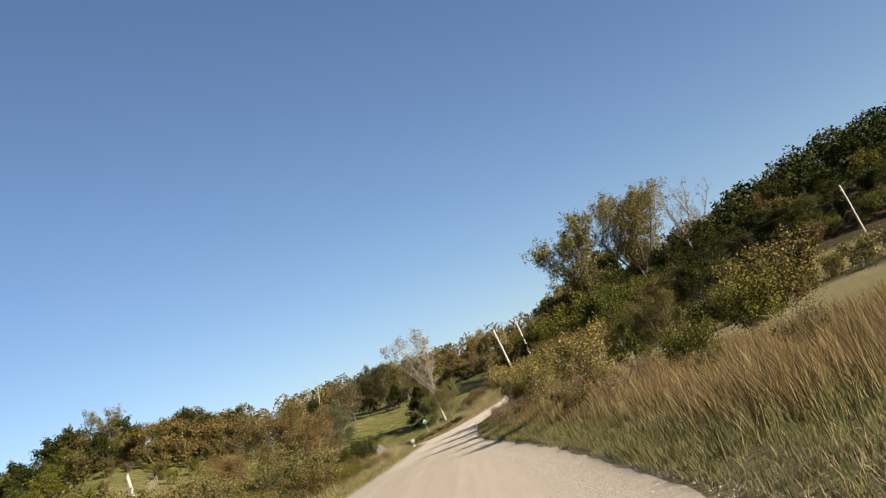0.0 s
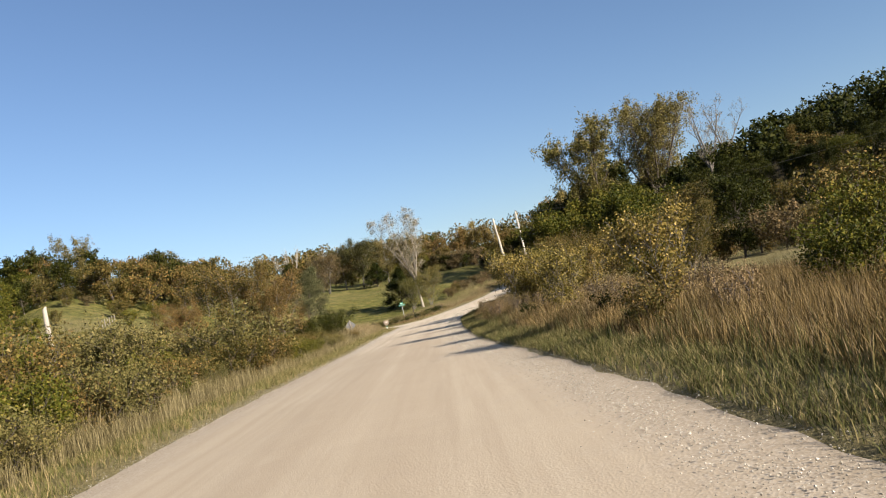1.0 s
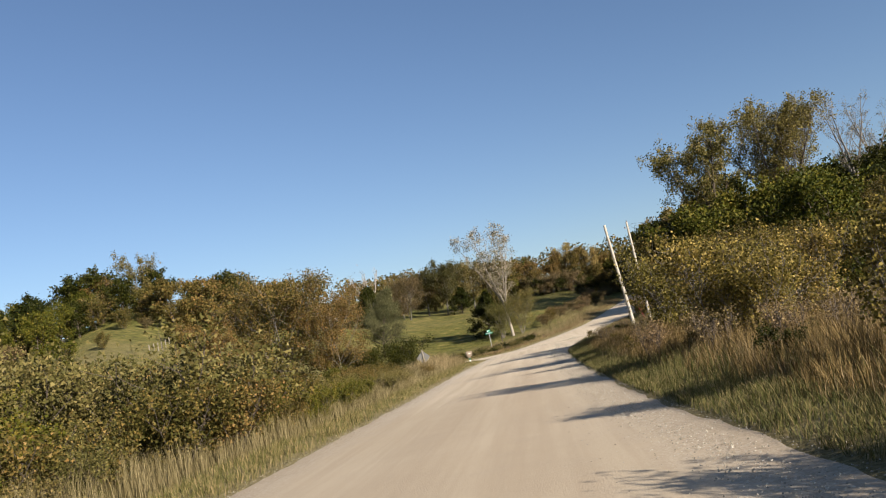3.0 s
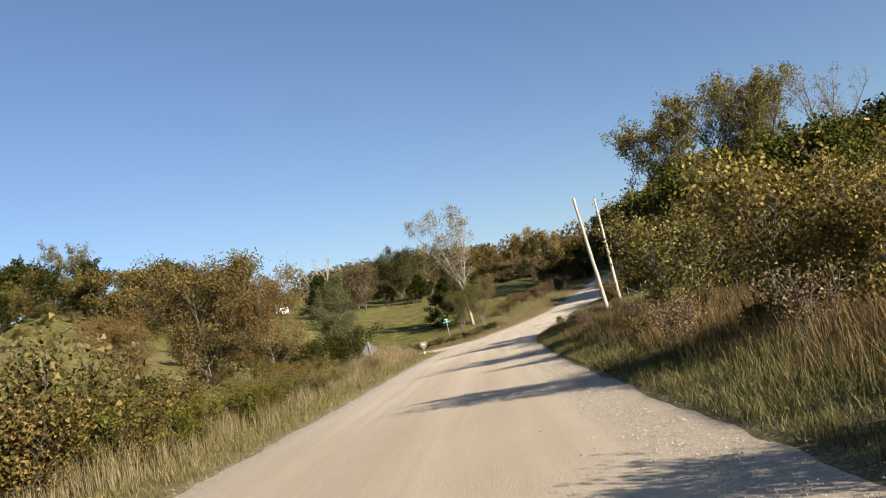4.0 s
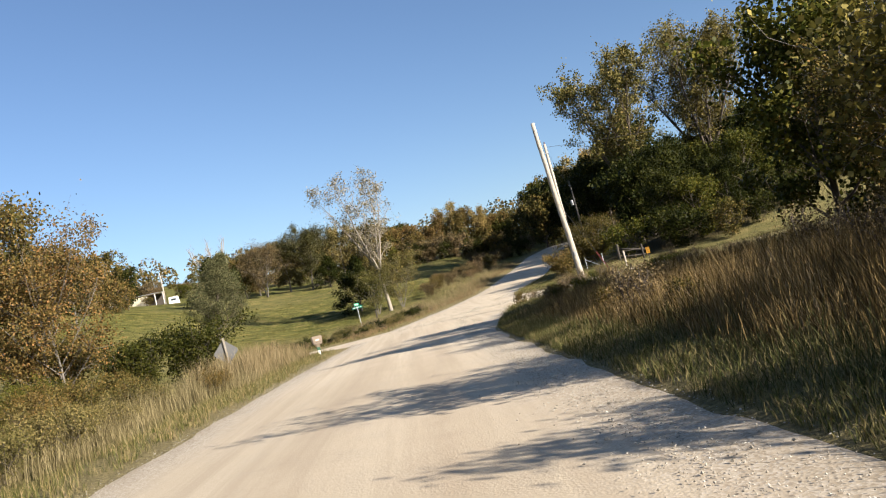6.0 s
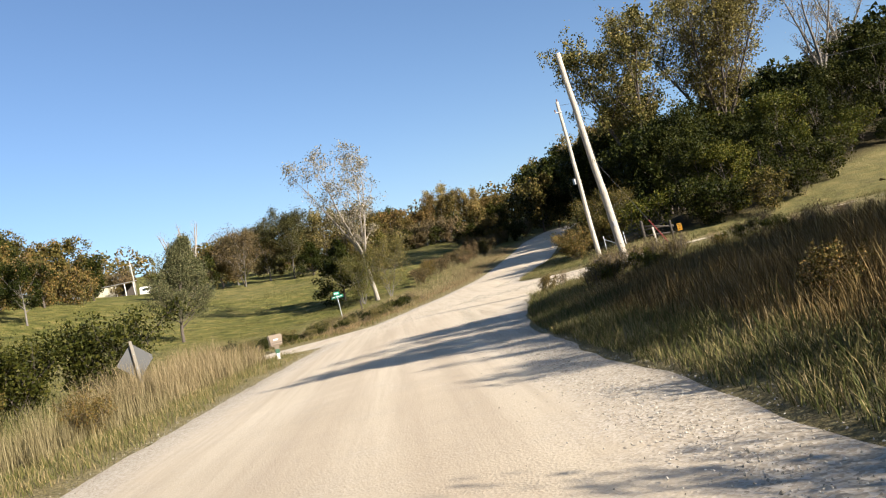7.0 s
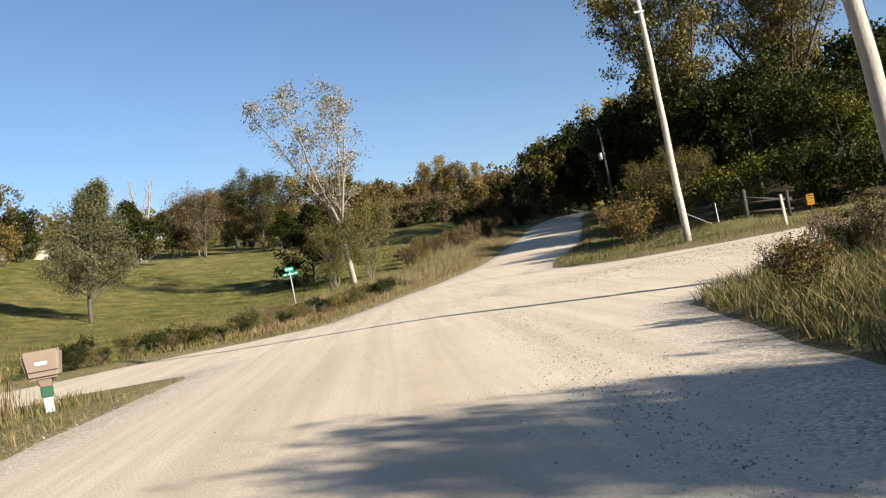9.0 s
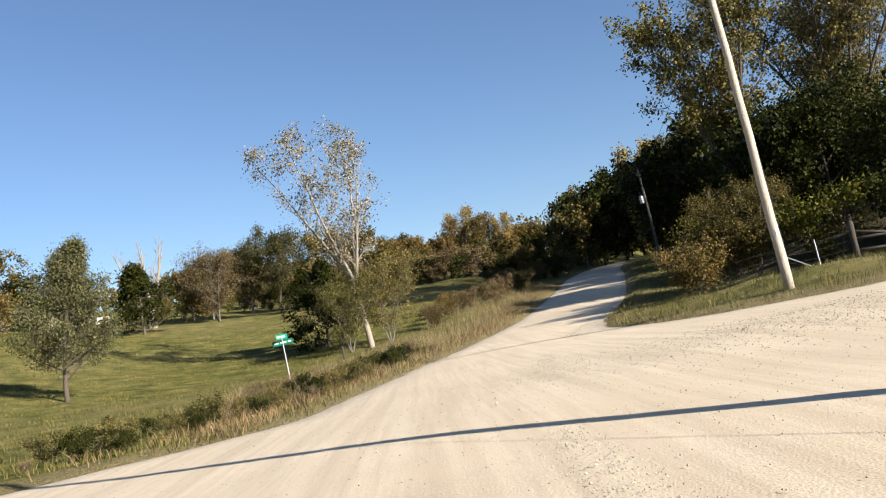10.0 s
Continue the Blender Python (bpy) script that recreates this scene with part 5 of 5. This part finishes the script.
part("neck", Geo().bm(tapered(0.20, 0.20, 0.45, 0.28, 0.30, 0.64, 0.02)), TAN_BOX, mail)
part("box", Geo().bm(tapered(0.56, 0.44, 0.62, 0.68, 0.50, 1.14, 0.05, 0.04)), TAN_BOX, mail)
part("door_seam", Geo().box((-0.29, -0.243, 0.76), (0.29, -0.232, 0.775)), BLACK, mail, "dark seam of the lower door")
part("lettering", Geo().box((-0.10, -0.250, 0.88), (0.11, -0.238, 0.945), 0.003), WHITE, mail, "pale bar of unreadable lettering")

street = thing("street_sign", spot(-4.7, 128.5, 0, 1, 0, 0, -1.5), "two green street-name blades on a thin steel post", "street sign")
part("post", Geo().tube([(0, 0, -0.3), (0, 0, 1.3), (0, 0, 2.5)], (0.03,) * 3, 8), STEEL, street)
for k, (z, turn, half) in enumerate(((2.32, -12, 0.48), (2.58, 62, 0.42))):
    m = pose(0, 0, z, 0, 0, turn)
    g = Geo().box((-half, -0.004, -0.115), (half, 0.004, 0.115), 0.003)
    g.v = [np.array([(m @ Vector(p))[:] for p in a]) for a in g.v]
    blade = part("name_blade", g, SIGN_GREEN, street)
    x0 = -half + 0.08
    for wd in (0.22, 0.3, 0.14):
        if x0 + wd < half - 0.04:
            for sd_ in (-1, 1):
                g = Geo().box((x0, sd_ * 0.006 - 0.001, -0.035), (x0 + wd, sd_ * 0.006 + 0.001, 0.04))
                g.v = [np.array([(m @ Vector(p))[:] for p in a]) for a in g.v]
                part("lettering", g, WHITE, blade, "white bars of lettering")
        x0 += wd + 0.07
part("cap", Geo().box((-0.045, -0.045, 2.44), (0.045, 0.045, 2.49), 0.005), STEEL, street)

yel = thing("warning_sign", spot(18.9, 117.9, -25, 0.82), "small orange-yellow sign on a dark post beside the side road", "road sign")
part("post", Geo().box((-0.03, -0.03, -0.3), (0.03, 0.03, 1.15), 0.006), POST_WOOD, yel)
part("plate", Geo().box((-0.18, -0.045, 0.62), (0.18, -0.035, 1.2), 0.003), SIGN_YELLOW, yel)
for z, h in ((1.09, 0.05), (0.985, 0.022), (0.92, 0.022), (0.75, 0.02)):
    part("lettering", Geo().box((-0.14, -0.048, z), (0.14, -0.046, z + h)), BLACK, yel, "dark bars of lettering")

mark = thing("marker_post", spot(16.3, 115.2, 0, 1, 0, 0, -2), "pale bare wooden marker post beside the side road", "post")
part("shaft", Geo().box((-0.06, -0.045, -0.3), (0.06, 0.045, 1.25), 0.015), POLE_WOOD, mark)

# ---- fence and gate at the wood's edge ----
gate = thing("farm_gate", spot(17.4, 121.0, -12), "dark weathered fence corner with rails and slack wire", "gate")
for x, t, w in ((0.0, 1.35, 0.115), (1.9, 0.95, 0.085)):
    part("post", Geo().tube([(x, 0, -0.3), (x, 0, t * 0.6), (x + 0.02, 0, t), (x + 0.03, 0, t + 0.06)], (w, w * 0.95, w * 0.9, w * 0.5), 9), POST_WOOD, gate, smooth=True)
for z0, z1 in ((0.30, 0.12), (1.0, 0.52), (0.72, 0.62)):
    part("rail", Geo().tube([(0, 0, z0), (1.0, 0.02, (z0 + z1) / 2 + 0.03), (2.1, 0, z1)], (0.06, 0.055, 0.045), 6), POST_WOOD, gate, smooth=True)
for x in (-1.3, -2.7):
    part("steel_post", Geo().tube([(x, 0.05, -0.2), (x - 0.03, 0.05, 1.0)], (0.025, 0.025), 6), STEEL, gate, "thin pale steel post")
for z in (0.3, 0.6, 0.9):
    part("strand", Geo().tube([(-4.2, 0.2, z - 0.15), (-2.7, 0.05, z), (-1.3, 0.05, z), (0, 0, z + 0.1)], (0.007,) * 4, 4), WIRE, gate)
part("brace", Geo().tube([(-2.7, 0.05, 0.75), (-1.6, 0.05, 0.05)], (0.022, 0.022), 6), STEEL, gate)
for x, y in ((-45.2, 123.0), (-46.0, 126.0), (-46.9, 129.2), (-47.8, 132.3), (-48.6, 135.4), (-49.4, 138.5)):
    fp = thing("fence_post", spot(x, y), "pale wooden fence post on the grassy hill", "fence post", "hill fence")
    part("shaft", Geo().tube([(0, 0, -0.3), (0, 0, 1.0), (0.01, 0, 1.08)], (0.075, 0.07, 0.04), 7), POST_GREY, fp)
for x, y in ((-11.6, 97.4), (-4.0, 148.2)):
    fp = thing("fence_post", spot(x, y), "short grey wooden post in the grass", "fence post")
    part("shaft", Geo().tube([(0, 0, -0.3), (0, 0, 0.95), (0.01, 0, 1.02)], (0.09, 0.085, 0.05), 8), POST_WOOD, fp)

# ---- farmyard beyond the field ----


def open_shed(x, y, turn):
    """A low shed with one boarded end and an open front under a thin roof."""
    ob = thing("open_shed", spot(x, y, turn), "low pale farm shed with an open front and thin roof", "shed")
    for i in range(9):
        part("board", Geo().box((-3.3 + i * 0.36, -1.5, -0.3), (-2.96 + i * 0.36, -1.44, 1.75 + 0.03 * (i % 3)), 0.01), SHED_WALL, ob)
    part("back_wall", Geo().box((-3.3, 1.5, -0.4), (3.3, 1.58, 2.0), 0.01), POST_WOOD, ob)
    for px in (0.2, 1.7, 3.2):
        part("post", Geo().box((px - 0.07, -1.5, -0.4), (px + 0.07, -1.36, 1.95), 0.01), WHITE, ob)
    part("beam", Geo().box((-0.1, -1.52, 1.9), (3.5, -1.36, 2.06), 0.01), WHITE, ob)
    m = pose(0, 0, 2.12, 4, 0, 0)
    g = Geo().box((-3.5, -1.8, 0), (3.6, 1.8, 0.07), 0.01)
    g.v = [np.array([(m @ Vector(p))[:] for p in q]) for q in g.v]
    part("roof", g, GREY_ROOF, ob)
    return ob


SHED_WALL = mat_plain("faded_cream_boards", (0.55, 0.50, 0.36), 0.7, 0, 0.4, 2.0)
open_shed(-48.6, 215, 12)
lean_pole = thing("leaning_pole", spot(-44.6, 213, 0, 1, 0, 0, 2), "pale leaning wooden pole beside the shed", "utility pole")
part("shaft", Geo().tube([(0, 0, -0.3), (-0.1, 0, 3), (-0.25, 0, 6.0)], (0.14, 0.12, 0.09), 8), POLE_WOOD, lean_pole, smooth=True)
part("crosspiece", Geo().box((-0.65, -0.05, 5.3), (0.25, 0.05, 5.42), 0.01), POLE_WOOD, lean_pole)
camper = thing("camper_top", spot(-44.0, 216.5, 15), "white camper shell standing in the farmyard", "camper")
part("shell", Geo().bm(tapered(2.1, 1.6, -0.2, 1.8, 1.4, 1.3, 0.08)), WHITE, camper)
part("window", Geo().box((-0.5, -0.79, 0.55), (0.4, -0.74, 0.95), 0.01), GLASS_DARK, camper)
panel = thing("white_panel", spot(-48.6, 196, 20, 1, 0, 0, -4), "pale grey panel leaning on short posts at the field's edge", "panel")
part("sheet", Geo().box((-0.55, -0.03, 0.2), (0.55, 0.03, 1.2), 0.01), GREY_ROOF, panel)
for px in (-0.4, 0.4):
    part("post", Geo().box((px - 0.05, 0.032, -0.3), (px + 0.05, 0.12, 1.1), 0.01), POST_WOOD, panel)
for x, y, k, z in ((-51.5, 212, "shrub_olive", 0.9), (-47.6, 211.5, "shrub_brown", 0.75), (-56, 214, "shrub_bright", 1.6)):
    plant("yard_bush", KIND[k], spot(x, y, 0, z), words[k] + " bush in front of the farm shed", "shrub")
